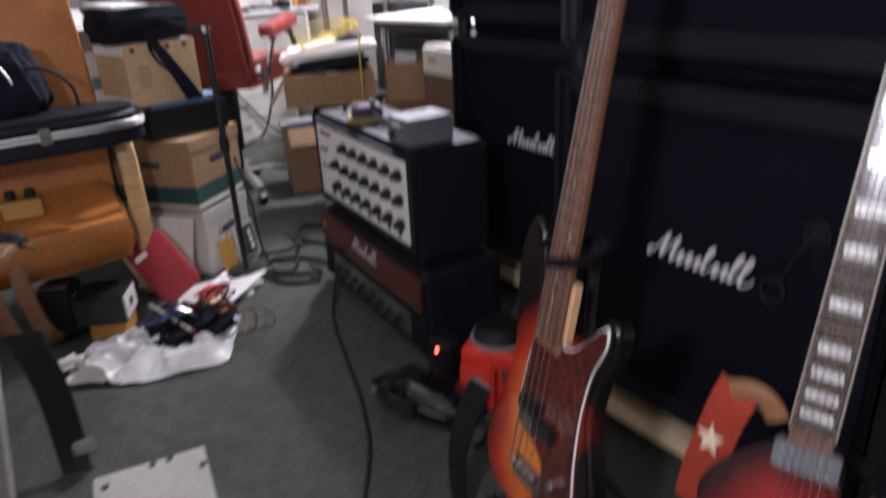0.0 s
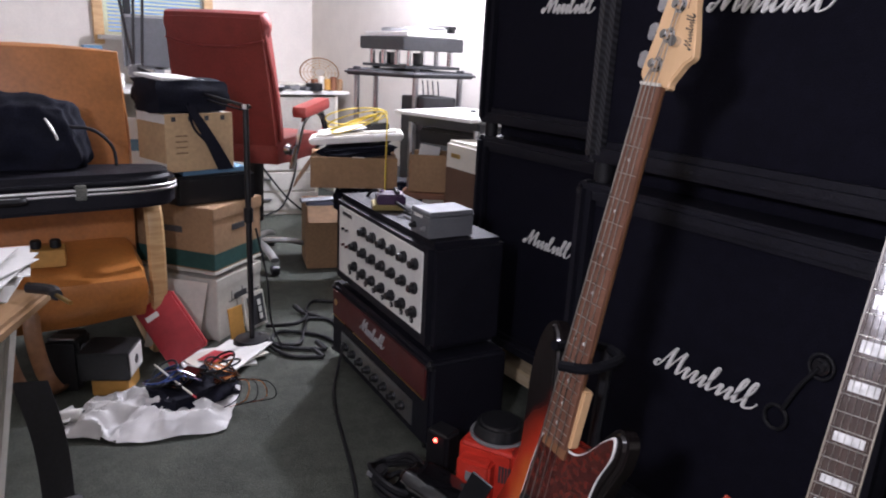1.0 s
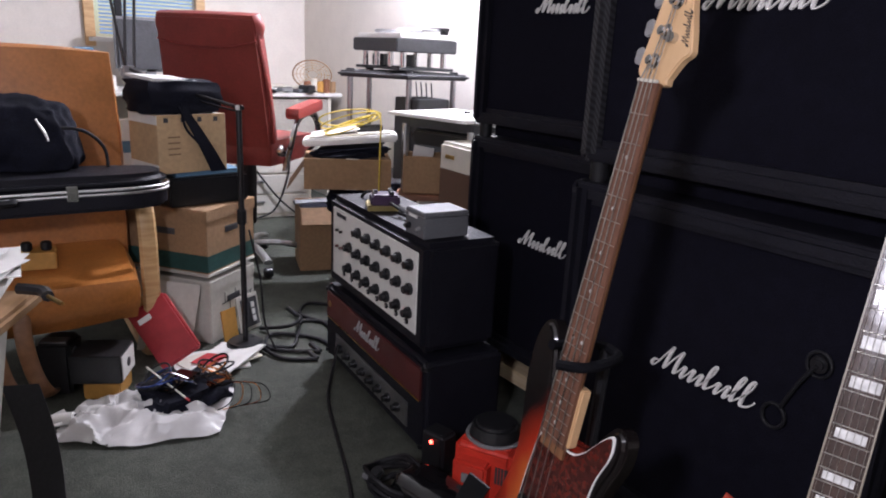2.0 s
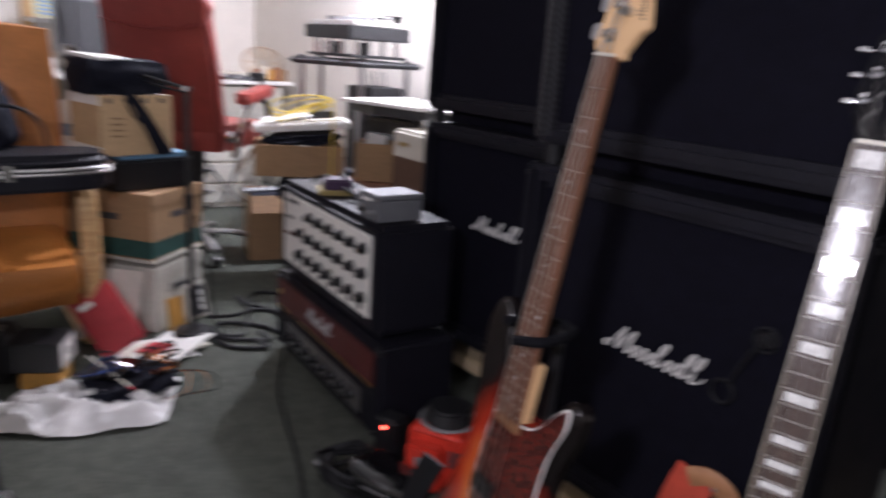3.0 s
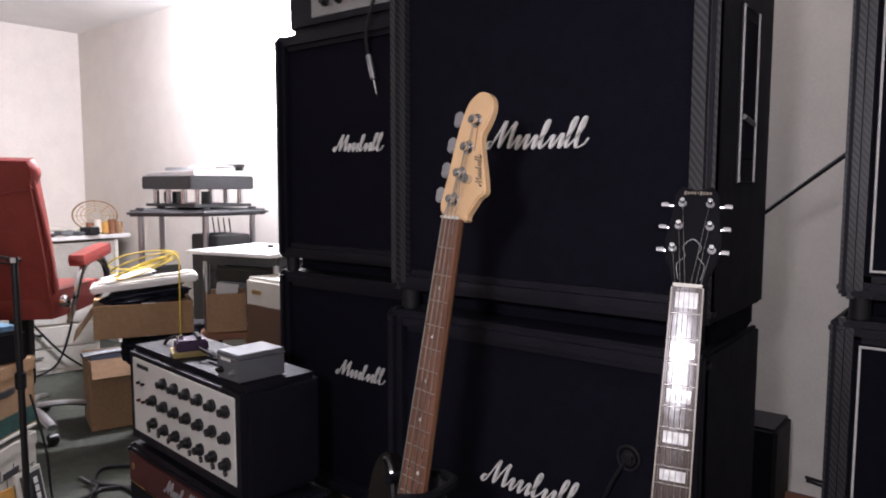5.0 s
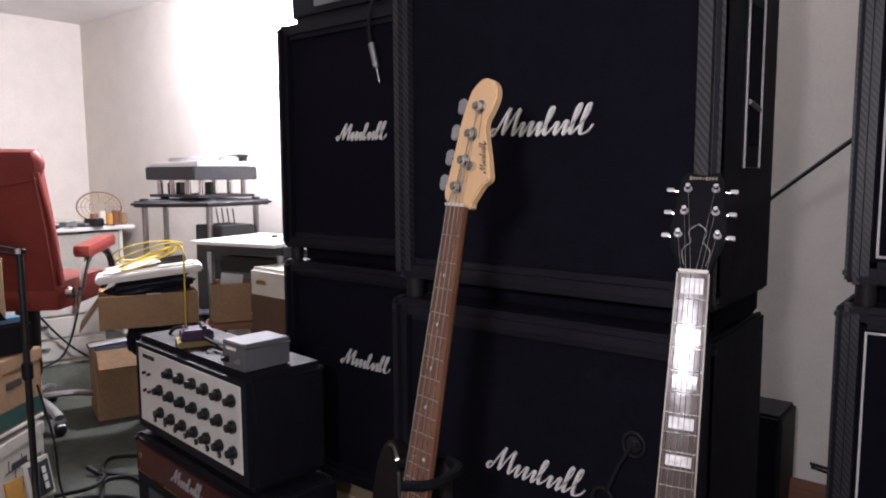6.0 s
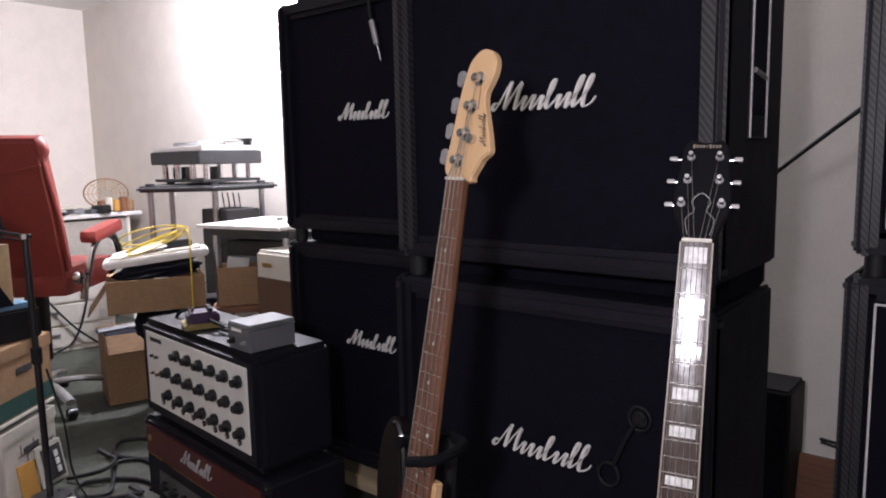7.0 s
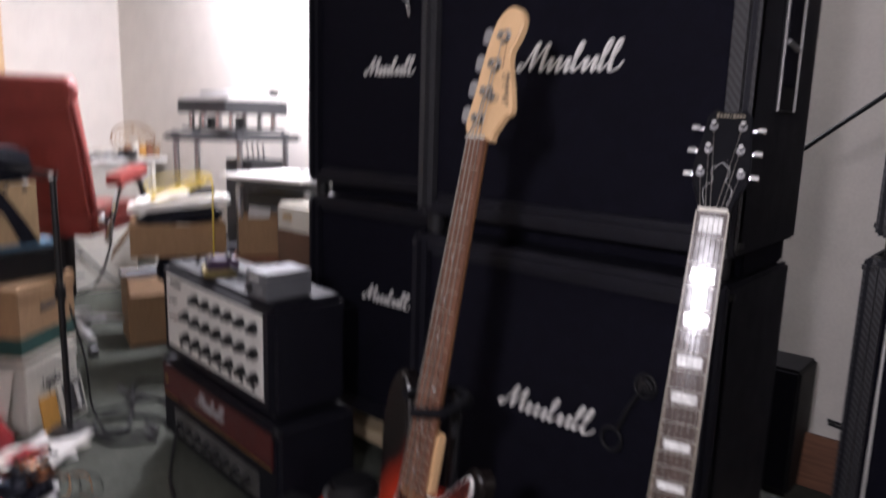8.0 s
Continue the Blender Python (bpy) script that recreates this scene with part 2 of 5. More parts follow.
def part(name, bm, mat, parent=None, label="", smooth=True, soft=False):
    """One mesh under a thing; a soft one has no sharp edges."""
    ob = new(name, mesh_of(bm, name, mat, smooth))
    if soft:
        ob.data.set_sharp_from_angle(angle=radians(180))
    if parent is not None:
        ob.parent = parent
    if label:
        ob["label"] = label
    return ob


def thing(name, m, label, category, group="", kind=""):
    ob = new(name)
    ob.empty_display_size = 0.05
    ob.matrix_world = m if isinstance(m, Matrix) else pose(*m)
    return tagged(ob, label, category, group, kind)


def box(size, at=(0, 0, 0), bevel=0.004, rot=(0, 0, 0), bm=None, seg=2, taper=1.0):
    """A box whose middle is at 'at'; joined to bm where one is given."""
    b = bmesh.new()
    bmesh.ops.create_cube(b, size=1)
    for v in b.verts:
        k = taper if v.co.z > 0 else 1
        v.co = Vector((v.co.x * size[0] * k, v.co.y * size[1] * k, v.co.z * size[2]))
    if bevel:
        bmesh.ops.bevel(b, geom=b.edges[:], offset=min(bevel, min(size) * 0.45), segments=seg, affect="EDGES")
    b.transform(pose(*at, *rot))
    return merge(bm, b)


def merge(bm, b):
    if bm is None:
        return b
    tmp = bpy.data.meshes.new("tmp")
    b.to_mesh(tmp)
    b.free()
    bm.from_mesh(tmp)
    bpy.data.meshes.remove(tmp)
    return bm


def rod(r, h, at=(0, 0, 0), rot=(0, 0, 0), bm=None, seg=20, r2=None, bevel=0.0):
    """An upright cylinder from 'at' upward, or a cone."""
    b = bmesh.new()
    bmesh.ops.create_cone(b, cap_ends=True, segments=seg, radius1=r, radius2=r if r2 is None else r2, depth=h)
    bmesh.ops.translate(b, verts=b.verts, vec=(0, 0, h / 2))
    if bevel:
        bmesh.ops.bevel(b, geom=[e for e in b.edges if len(e.link_faces) == 2 and any(len(f.verts) > 4 for f in e.link_faces)], offset=bevel, segments=2, affect="EDGES")
    b.transform(pose(*at, *rot))
    return merge(bm, b)


def spline(points, n=6, closed=False):
    """Points on a smooth line through the given ones."""
    p = [Vector(q) for q in points]
    out, c = [], len(p)
    for i in range(c if closed else c - 1):
        a, b, d, e = (p[(i - 1) % c] if closed or i else p[0]), p[i], p[(i + 1) % c], (p[(i + 2) % c] if closed or i + 2 < c else p[-1])
        for k in range(n):
            t = k / n
            out.append(0.5 * ((2 * b) + (d - a) * t + (2 * a - 5 * b + 4 * d - e) * t * t + (3 * b - a - 3 * d + e) * t ** 3))
    if not closed:
        out.append(p[-1])
    return out


def tube(points, r, bm=None, seg=8, n=6, smooth=True, closed=False, flat=None):
    """A round (or flat, with flat = (width, thickness)) bar along a line."""
    pts = spline(points, n, closed) if smooth else [Vector(q) for q in points]
    b = bmesh.new()
    rings = []
    side = None
    for i, q in enumerate(pts):
        if closed:
            d = pts[(i + 1) % len(pts)] - pts[i - 1]
        else:
            d = pts[min(i + 1, len(pts) - 1)] - pts[max(i - 1, 0)]
        d.normalize()
        if side is None:
            side = d.cross(Vector((0, 0, 1)) if abs(d.z) < 0.9 else Vector((1, 0, 0)))
        side = (side - d * side.dot(d)).normalized()
        up = side.cross(d)
        ring = []
        for k in range(seg):
            a = 2 * math.pi * k / seg
            u, v = (r, r) if flat is None else flat
            ring.append(b.verts.new(q + side * math.cos(a) * u + up * math.sin(a) * v))
        rings.append(ring)
    m = len(rings)
    for i in range(m if closed else m - 1):
        for k in range(seg):
            b.faces.new((rings[i][k], rings[i][(k + 1) % seg], rings[(i + 1) % m][(k + 1) % seg], rings[(i + 1) % m][k]))
    if not closed:
        b.faces.new(rings[0][::-1])
        b.faces.new(rings[-1])
    return merge(bm, b)


def plate(outline, z0, z1, bevel=0.0, bm=None, seg=3):
    """A flat shape with thickness; its rim is rounded by bevel."""
    b = bmesh.new()
    vs = [b.verts.new((p[0], p[1], z0)) for p in outline]
    f = b.faces.new(vs)
    g = bmesh.ops.extrude_face_region(b, geom=[f])
    top = [v for v in g["geom"] if isinstance(v, bmesh.types.BMVert)]
    bmesh.ops.translate(b, verts=top, vec=(0, 0, z1 - z0))
    if bevel:
        es = [e for e in b.edges if any(len(q.verts) > 4 for q in e.link_faces)]
        bmesh.ops.bevel(b, geom=es, offset=bevel, segments=seg, affect="EDGES", clamp_overlap=True)
    return merge(bm, b)


def sheet(nx, ny, fn):
    """A surface from fn(u, v) with u, v from 0 to 1."""
    b = bmesh.new()
    g = [[b.verts.new(fn(i / nx, j / ny)) for j in range(ny + 1)] for i in range(nx + 1)]
    for i in range(nx):
        for j in range(ny):
            b.faces.new((g[i][j], g[i + 1][j], g[i + 1][j + 1], g[i][j + 1]))
    return b


def thicken(b, t):
    bmesh.ops.recalc_face_normals(b, faces=b.faces)
    bmesh.ops.solidify(b, geom=b.faces[:], thickness=t)
    return b


def cushion(size, at=(0, 0, 0), rot=(0, 0, 0), puff=0.25, bm=None, wob=0.0, seed=0.0):
    """A soft block, bulging in the middle of its faces."""
    b = bmesh.new()
    bmesh.ops.create_cube(b, size=2)
    bmesh.ops.subdivide_edges(b, edges=b.edges[:], cuts=7, use_grid_fill=True)
    for v in b.verts:
        c = v.co.copy()
        s = Vector((math.copysign(abs(c.x) ** 0.8, c.x), math.copysign(abs(c.y) ** 0.8, c.y), c.z))
        r = c.normalized() * 1.2
        q = s.lerp(r, puff)
        q *= 1 + wob * noise.noise(c * 1.7 + Vector((seed, seed, seed)))
        v.co = Vector((q.x * size[0] / 2, q.y * size[1] / 2, q.z * size[2] / 2))
    b.transform(pose(*at, *rot))
    return merge(bm, b)


def script_logo(width, at, parent, mat, pen=1.0, rot=(0, 0, 0), label="white raised script-like mark"):
    """A raised flowing mark of plain humps and loops, drawn as with a broad pen."""
    pts = [(-0.475, 0.075), (-0.505, 0.072), (-0.515, 0.035), (-0.485, 0.012), (-0.455, 0.07), (-0.405, 0.225), (-0.390, 0.250), (-0.388, 0.15), (-0.375, 0.02), (-0.335, 0.13), (-0.280, 0.245), (-0.278, 0.14), (-0.262, 0.012)]
    x = -0.225
    for hgt in (0.115, 0.12, 0.11, 0.24, 0.105, 0.115, 0.25, 0.25):
        if hgt > 0.2:
            pts += [(x + 0.030, hgt * 0.55), (x + 0.040, hgt * 0.93), (x + 0.022, hgt), (x + 0.006, hgt * 0.82), (x + 0.010, hgt * 0.35), (x + 0.034, 0.0)]
        else:
            pts += [(x + 0.004, hgt * 0.6), (x + 0.022, hgt), (x + 0.042, hgt * 0.92), (x + 0.040, hgt * 0.35), (x + 0.056, 0.0)]
        x += 0.088
    pts += [(0.49, 0.02), (0.515, 0.075)]
    line = spline([((px + 0.42 * (pz - 0.06)) * width, 0, pz * width) for px, pz in pts], 5)
    b = bmesh.new()
    rings = []
    for i, q in enumerate(line):
        d = (line[min(i + 1, len(line) - 1)] - line[max(i - 1, 0)]).normalized()
        w = pen * (0.0018 + 0.0026 * max(0.0, -d.z) ** 1.5)
        side = Vector((d.z, 0, -d.x))
        rings.append([b.verts.new(q + side * u * w + Vector((0, v, 0))) for u, v in ((-1, 0.002), (-0.75, -0.0022), (0.75, -0.0022), (1, 0.002))])
    for p, q in zip(rings, rings[1:]):
        for k in range(4):
            b.faces.new((p[k], p[(k + 1) % 4], q[(k + 1) % 4], q[k]))
    b.faces.new(rings[0][::-1])
    b.faces.new(rings[-1])
    b.transform(pose(*at, *rot))
    return part("logo", b, mat, parent, label)


# ---- the room ----
def setting(name, bm, mat, label, category):
    return tagged(part(name, bm, mat), label, category, "", "structure")


R = ROOM
T = 0.12
cx, cy = (R["x0"] + R["x1"]) / 2, (R["y0"] + R["y1"]) / 2
lx, ly = R["x1"] - R["x0"], R["y1"] - R["y0"]
setting("floor", box((lx + 2 * T, ly + 2 * T, 0.1), (cx, cy, -0.05), 0), M["carpet"], "worn dark green carpet covering the whole floor", "floor")
setting("ceiling", box((lx + 2 * T, ly + 2 * T, 0.1), (cx, cy, R["h"] + 0.05), 0), M["ceil"], "plain white painted ceiling", "ceiling")
setting("wall_north", box((lx, T, R["h"]), (cx, R["y1"] + T / 2, R["h"] / 2), 0), M["wall"], "plain off-white painted wall behind the cabinets", "wall")
setting("wall_south", box((lx, T, R["h"]), (cx, R["y0"] - T / 2, R["h"] / 2), 0), M["wall"], "plain off-white painted wall", "wall")
setting("wall_east", box((T, ly, R["h"]), (R["x1"] + T / 2, cy, R["h"] / 2), 0), M["wall"], "plain off-white painted wall", "wall")
WY0, WY1, WZ0, WZ1 = -0.24, 0.53, 1.20, 2.10
b = box((T, WY0 - R["y0"], R["h"]), (R["x0"] - T / 2, (WY0 + R["y0"]) / 2, R["h"] / 2), 0)
box((T, R["y1"] - WY1, R["h"]), (R["x0"] - T / 2, (WY1 + R["y1"]) / 2, R["h"] / 2), 0, bm=b)
box((T, WY1 - WY0, WZ0), (R["x0"] - T / 2, (WY0 + WY1) / 2, WZ0 / 2), 0, bm=b)
box((T, WY1 - WY0, R["h"] - WZ1), (R["x0"] - T / 2, (WY0 + WY1) / 2, (R["h"] + WZ1) / 2), 0, bm=b)
setting("wall_west", b, M["wall"], "off-white painted wall with a wood-framed window", "wall")
b = box((0.018, ly, 0.09), (R["x0"] + 0.009, cy, 0.045), 0.004)
setting("baseboard", box((lx - 0.04, 0.018, 0.09), (cx, R["y1"] - 0.009, 0.045), 0.004, bm=b), M["ceil"], "white painted skirting board along the walls", "baseboard")

win = thing("window_1", (R["x0"], 0, 0), "wood-framed window with a lowered white blind tinted by painted daylight", "window", "", "structure")
fw = 0.07
part("window_frame", box((0.06, fw, WZ1 - WZ0 + 2 * fw), (0.015, WY0 - fw / 2 + 0.01, (WZ0 + WZ1) / 2)), M["oak"], win, "light brown wooden frame")
part("window_frame", box((0.06, fw, WZ1 - WZ0 + 2 * fw), (0.015, WY1 + fw / 2 - 0.01, (WZ0 + WZ1) / 2)), M["oak"], win)
part("window_frame", box((0.06, WY1 - WY0 + 2 * fw, fw), (0.012, (WY0 + WY1) / 2, WZ1 + fw / 2)), M["oak"], win)
part("mullion", box((0.06, 0.05, WZ1 - WZ0), (-0.03, -0.05, (WZ0 + WZ1) / 2)), M["rubber"], win, "dark centre post")
part("window_sill", box((0.24, WY1 - WY0 + 0.10, 0.03), (0.10, (WY0 + WY1) / 2 + 0.01, WZ0 - 0.02)), M["white"], win, "white painted sill")
pn = part("pane", box((0.006, WY1 - WY0, WZ1 - WZ0), (-0.075, (WY0 + WY1) / 2, (WZ0 + WZ1) / 2), 0), M["pane"], win)
pn.visible_shadow = False
blind = thing("window_blind", (R["x0"] - 0.04, 0.165, WZ0), "white horizontal slat blind with blue daylight put into its colour", "blind")
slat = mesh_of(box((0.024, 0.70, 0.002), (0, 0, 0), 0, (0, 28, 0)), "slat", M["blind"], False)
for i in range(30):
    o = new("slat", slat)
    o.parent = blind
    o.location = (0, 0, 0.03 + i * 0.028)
setting("ground", box((60, 60, 0.2), (-40, 0, -2.5), 0), M["dgrey"], "dark ground outside the window", "ground")

cl = thing("ceiling_light", (LAMP_A[0], LAMP_A[1], R["h"]), "plain pendant bulb holder under the ceiling", "lamp")
part("holder", rod(0.03, 0.09, (0, 0, -0.13)), M["white"], cl)
part("rose", rod(0.05, 0.04, (0, 0, -0.04), bevel=0.008), M["white"], cl)
# invented stand, only there to carry the second light
fl = thing("added_lamp_stand", (LAMP_B[0], LAMP_B[1], 0), "plain lamp stand added under the unseen second light", "lamp")
part("base", rod(0.14, 0.025, (0, 0, 0), bevel=0.006, seg=32), M["plastic"], fl)
part("pole", rod(0.012, LAMP_B[2] - 0.20, (0, 0, 0.02)), M["steel"], fl)
part("holder", rod(0.035, 0.05, (0, 0, LAMP_B[2] - 0.22), bevel=0.006), M["plastic"], fl)


# ---- speaker cabinets ----
def cabinet(at, w, h, d, label, rim, skin, front, logo=True, handle=False, piping=False, lx_=0.0, lz_=0.0, mark=0.235):
    """A speaker cabinet: base at its front-left foot, front towards -y."""
    c = thing("speaker_cabinet", at, label, "speaker cabinet", "stacked speaker cabinets")
    f = 0.046
    bz = 0.05
    hh = h - bz
    part("back_panel", box((w - 0.044, 0.02, hh - 0.044), (w / 2, d - 0.012, bz + hh / 2), 0.004), skin, c)
    for x in (0.01, w - 0.01):
        part("side_panel", box((0.02, d - 0.02, hh), (x, d / 2 - 0.01, bz + hh / 2), 0.006), skin, c)
    for z in (bz + 0.01, bz + hh - 0.01):
        part("top_panel" if z > 0.3 else "bottom_panel", box((w - 0.042, d - 0.02, 0.02), (w / 2, d / 2 - 0.01, z), 0.004), skin, c)
    for x in (f / 2, w - f / 2):
        part("side_trim", box((f, 0.05, hh + 0.004), (x, 0.012, bz + hh / 2), 0.016, seg=4), rim, c, "textured black edge trim")
    for z in (bz + 0.024, bz + hh - 0.024):
        part("cross_trim", box((w - 2 * f, 0.046, 0.05), (w / 2, 0.014, z), 0.015, seg=4), rim if rim is not M["carbon"] else M["black"], c)
    part("grille", box((w - 2 * f + 0.01, 0.02, hh - 0.09), (w / 2, 0.034, bz + hh / 2), 0.003), front, c, "black woven grille cloth")
    if piping:
        g = f + 0.012
        q = [(g, 0.016, bz + g), (w - g, 0.016, bz + g), (w - g, 0.016, bz + hh - g), (g, 0.016, bz + hh - g)]
        part("piping", tube(q, 0.004, seg=6, smooth=False, closed=True), M["logo"], c, "white piping round the grille")
    if logo:
        script_logo(mark, (lx_, 0.018, lz_), c, M["logo"])
    for x in (0.0, w):
        for z in (bz, bz + hh):
            q = box((0.05, 0.06, 0.05), (x + (0.021 if x == 0 else -0.021), 0.016, z + (0.021 if z == bz else -0.021)), 0.02, seg=4)
            part("corner_protector", q, M["plastic"], c, "moulded black corner")
    part("base", box((w - 0.03, d - 0.14, bz + 0.01), (w / 2, d / 2 + 0.02, bz / 2 + 0.004), 0.004), M["cloth"], c, "dark recessed base")
    for x in (0.04, w - 0.04):
        for y in (0.03, d - 0.03):
            part("foot", rod(0.022, bz + 0.006, (x, y, 0), bevel=0.004), M["rubber"], c)
    if handle:
        hy, hz = 0.165, bz + hh * 0.56
        hp = part("handle", box((0.008, 0.105, 0.335), (w + 0.002, hy, hz), 0.003), M["headblack"], c, "recessed black side handle")
        r_ = [(w + 0.007, hy - 0.050, hz - 0.162), (w + 0.007, hy - 0.050, hz + 0.162), (w + 0.007, hy + 0.050, hz + 0.162), (w + 0.007, hy + 0.050, hz - 0.162)]
        # black plastic rim made of steel to imitate its bright highlights
        part("handle_rim", tube(r_, 0.0035, seg=6, smooth=False, closed=True), M["steel"], hp, "moulded black rim, its highlights put in as bright steel")
        # raised dark plate imitates the shade inside the handle
        part("handle_recess", box((0.006, 0.070, 0.26), (w + 0.005, hy + 0.004, hz + 0.01), 0.002), M["cloth"], hp, "flat dark plate standing in for the shaded hollow")
        part("screw", tube([(w + 0.009, hy - 0.035, hz - 0.040), (w + 0.009, hy + 0.030, hz - 0.050)], 0.005, smooth=False), M["steel"], hp, "short metal bar")
    return c


# right-hand pair, then the pair set back beside it
cabinet((-0.838, -0.035, 0.13), 0.772, 0.79, 0.37, "large black vinyl speaker cabinet standing on a pine board", M["black"], M["black"], M["cloth"], lx_=0.40, lz_=0.42)
cabinet((-0.838, -0.020, 0.92), 0.772, 0.80, 0.37, "large black speaker cabinet with woven trim stacked on another", M["carbon"], M["black"], M["cloth"], handle=True, lx_=0.397, lz_=0.378)
cabinet((-1.662, 0.290, 0.13), 0.772, 0.79, 0.37, "large black vinyl speaker cabinet standing on a pine board", M["black"], M["black"], M["cloth"], lx_=0.381, lz_=0.457, mark=0.213)
cabinet((-1.662, 0.290, 0.92), 0.772, 0.80, 0.37, "large black vinyl speaker cabinet stacked on another", M["black"], M["black"], M["cloth"], lx_=0.381, lz_=0.407, mark=0.213)
cabinet((0.048, 0.44, 0.13), 0.772, 0.80, 0.37, "large black cabinet with woven trim and white piping", M["carbon"], M["black"], M["cloth"], False, piping=True)
cabinet((0.060, 0.44, 0.93), 0.772, 0.80, 0.37, "upper black cabinet with woven trim and white piping", M["carbon"], M["black"], M["cloth"], False, piping=True)
for x, y, n in ((-0.452, 0.16, 1), (-1.276, 0.48, 1), (0.461, 0.63, 1)):
    pl = thing("plinth", (x, y, 0), "pale pine board on dark blocks under the cabinets", "plinth")
    part("board", box((0.86, 0.36, 0.05), (0, 0, 0.105), 0.004), M["pine"], pl)
    for dx in (-0.33, 0.33):
        part("block", box((0.09, 0.30, 0.08), (dx, 0, 0.04), 0.004), M["brown"], pl)


def knob(name, r, h, at, parent, mat, label="", rot=(90, 0, 0)):
    b = rod(r, h * 0.45, (0, 0, 0), seg=18, bevel=0.001)
    rod(r * 0.72, h * 0.55, (0, 0, h * 0.45), seg=18, r2=r * 0.62, bm=b)
    b.transform(pose(*at, *rot))
    return part(name, b, mat, parent, label)


# amplifier head on top of the set-back pair
hd = thing("amplifier_head", (-1.625, 0.315, 1.722), "black amplifier head with a silver control panel on the stack", "amplifier")
part("case", box((0.72, 0.24, 0.25), (0.36, 0.12, 0.135), 0.018, seg=4), M["black"], hd)
part("control_panel", box((0.54, 0.006, 0.075), (0.40, -0.002, 0.085), 0.002), M["steel"], hd, "brushed silver panel")
part("front_cloth", box((0.64, 0.006, 0.08), (0.36, -0.002, 0.19), 0.002), M["cloth"], hd)
for i in range(7):
    knob("knob", 0.016, 0.022, (0.20 + i * 0.065, -0.005, 0.09), hd, M["plastic"])
for x in (0.06, 0.66):
    for y in (0.05, 0.19):
        part("foot", rod(0.014, 0.012, (x, y, 0)), M["rubber"], hd)

jk = thing("jack_lead", (-1.165, 0.262, 1.69), "black guitar lead with a metal jack plug hanging down", "cable")
part("lead", tube([(0.05, 0.075, 0.12), (0.045, -0.01, 0.11), (0.03, -0.035, 0.05), (0.0, -0.03, -0.03), (-0.005, -0.015, -0.09)], 0.0055), M["rubber"], jk)
tip = Vector((0.085, 0, -0.30)).normalized()
q = tip.to_track_quat("Z", "Y").to_matrix().to_4x4()
q.translation = (-0.005, -0.015, -0.085)
b = rod(0.010, 0.075, seg=16, bevel=0.002)
b.transform(q)
part("plug_barrel", b, M["steel"], jk, "dull metal plug barrel")
b = rod(0.0034, 0.045, (0, 0, 0.075), seg=12)
rod(0.004, 0.008, (0, 0, 0.118), seg=12, r2=0.001, bm=b)
b.transform(q)
part("plug_tip", b, M["chrome"], jk, "chrome plug tip")

# hook hanging on the lower right grille
hk = thing("hanging_hook", (-0.265, -0.016, 0.648), "dark metal ring and clip hanging from a round knob", "hook")
part("hook_knob", rod(0.016, 0.026, (0.055, 0.012, 0.045), (90, 0, 0), bevel=0.006), M["plastic"], hk)
part("upper_ring", tube([(0.055 + 0.022 * math.cos(a), -0.006, 0.045 + 0.024 * math.sin(a)) for a in [i * math.pi / 6 for i in range(12)]], 0.0032, closed=True, n=2), M["rubber"], hk)
part("clip", tube([(0.055, -0.014, 0.045), (0.03, -0.016, 0.0), (0.005, -0.014, -0.06)], 0.004), M["rubber"], hk)
part("ring", tube([(0.022 * math.cos(a) - 0.006, -0.012, -0.082 + 0.024 * math.sin(a)) for a in [i * math.pi / 6 for i in range(12)]], 0.0038, closed=True, n=2), M["rubber"], hk)

# cable across the wall gap, and the things on the floor there
cb = thing("wall_cable", (-0.08, 0.62, 1.21), "thin black cable strung between two stacks", "cable")
part("lead", tube([(-0.090, 0.045, -0.074), (-0.02, 0.008, -0.022), (0.06, -0.03, 0.036), (0.19, -0.08, 0.132)], 0.006), M["rubber"], cb)
sb = thing("small_black_box", (-0.265, 1.20, 0), "small dark grey loudspeaker box on the floor by the wall", "loudspeaker")
part("body", box((0.155, 0.2, 0.435), (-0.008, 0.0, 0.2175), 0.01), M["rubber"], sb)
part("front", box((0.13, 0.006, 0.40), (-0.008, -0.102, 0.225), 0.002), M["cloth"], sb)
wb = thing("wooden_offcut", (-0.02, 1.22, 0), "reddish brown wooden board leaning at the wall foot", "board")
part("board", box((0.5, 0.03, 0.18), (0, 0.03, 0.09), 0.003, (-12, 0, 0)), M["brown"], wb)
wc = thing("floor_cable", (-0.02, 1.43, 0.16), "two black cables along the wall", "cable")
part("lead", tube([(-0.15, 0, 0.02), (0, 0.02, 0.0), (0.12, 0, 0.01), (0.3, 0, 0.0)], 0.006), M["rubber"], wc)
part("lead", tube([(-0.15, 0.02, 0.0), (0, 0.03, -0.02), (0.15, 0, 0.0), (0.3, 0, -0.02)], 0.006), M["rubber"], wc)

# ---- the two amplifier heads on the floor ----
yaw = math.degrees(math.atan2(-0.065, 0.665))
hd = thing("amplifier_head", (-2.035, -0.094, 0, 0, 0, yaw), "black amplifier head with a maroon band on the carpet", "amplifier")
W = 0.83
part("case", box((W, 0.27, 0.295), (W / 2, 0.135, 0.172), 0.014, seg=3), M["black"], hd)
part("maroon_band", box((W - 0.05, 0.008, 0.105), (W / 2, -0.003, 0.244), 0.003), M["maroon"], hd, "maroon textured front band")
script_logo(0.20, (0.41, -0.009, 0.232), hd, M["trim"], 0.75, label="pale metal script-like mark")
part("control_panel", box((W - 0.22, 0.006, 0.085), (W / 2, -0.002, 0.105), 0.002), M["steel"], hd, "dull metal control panel")
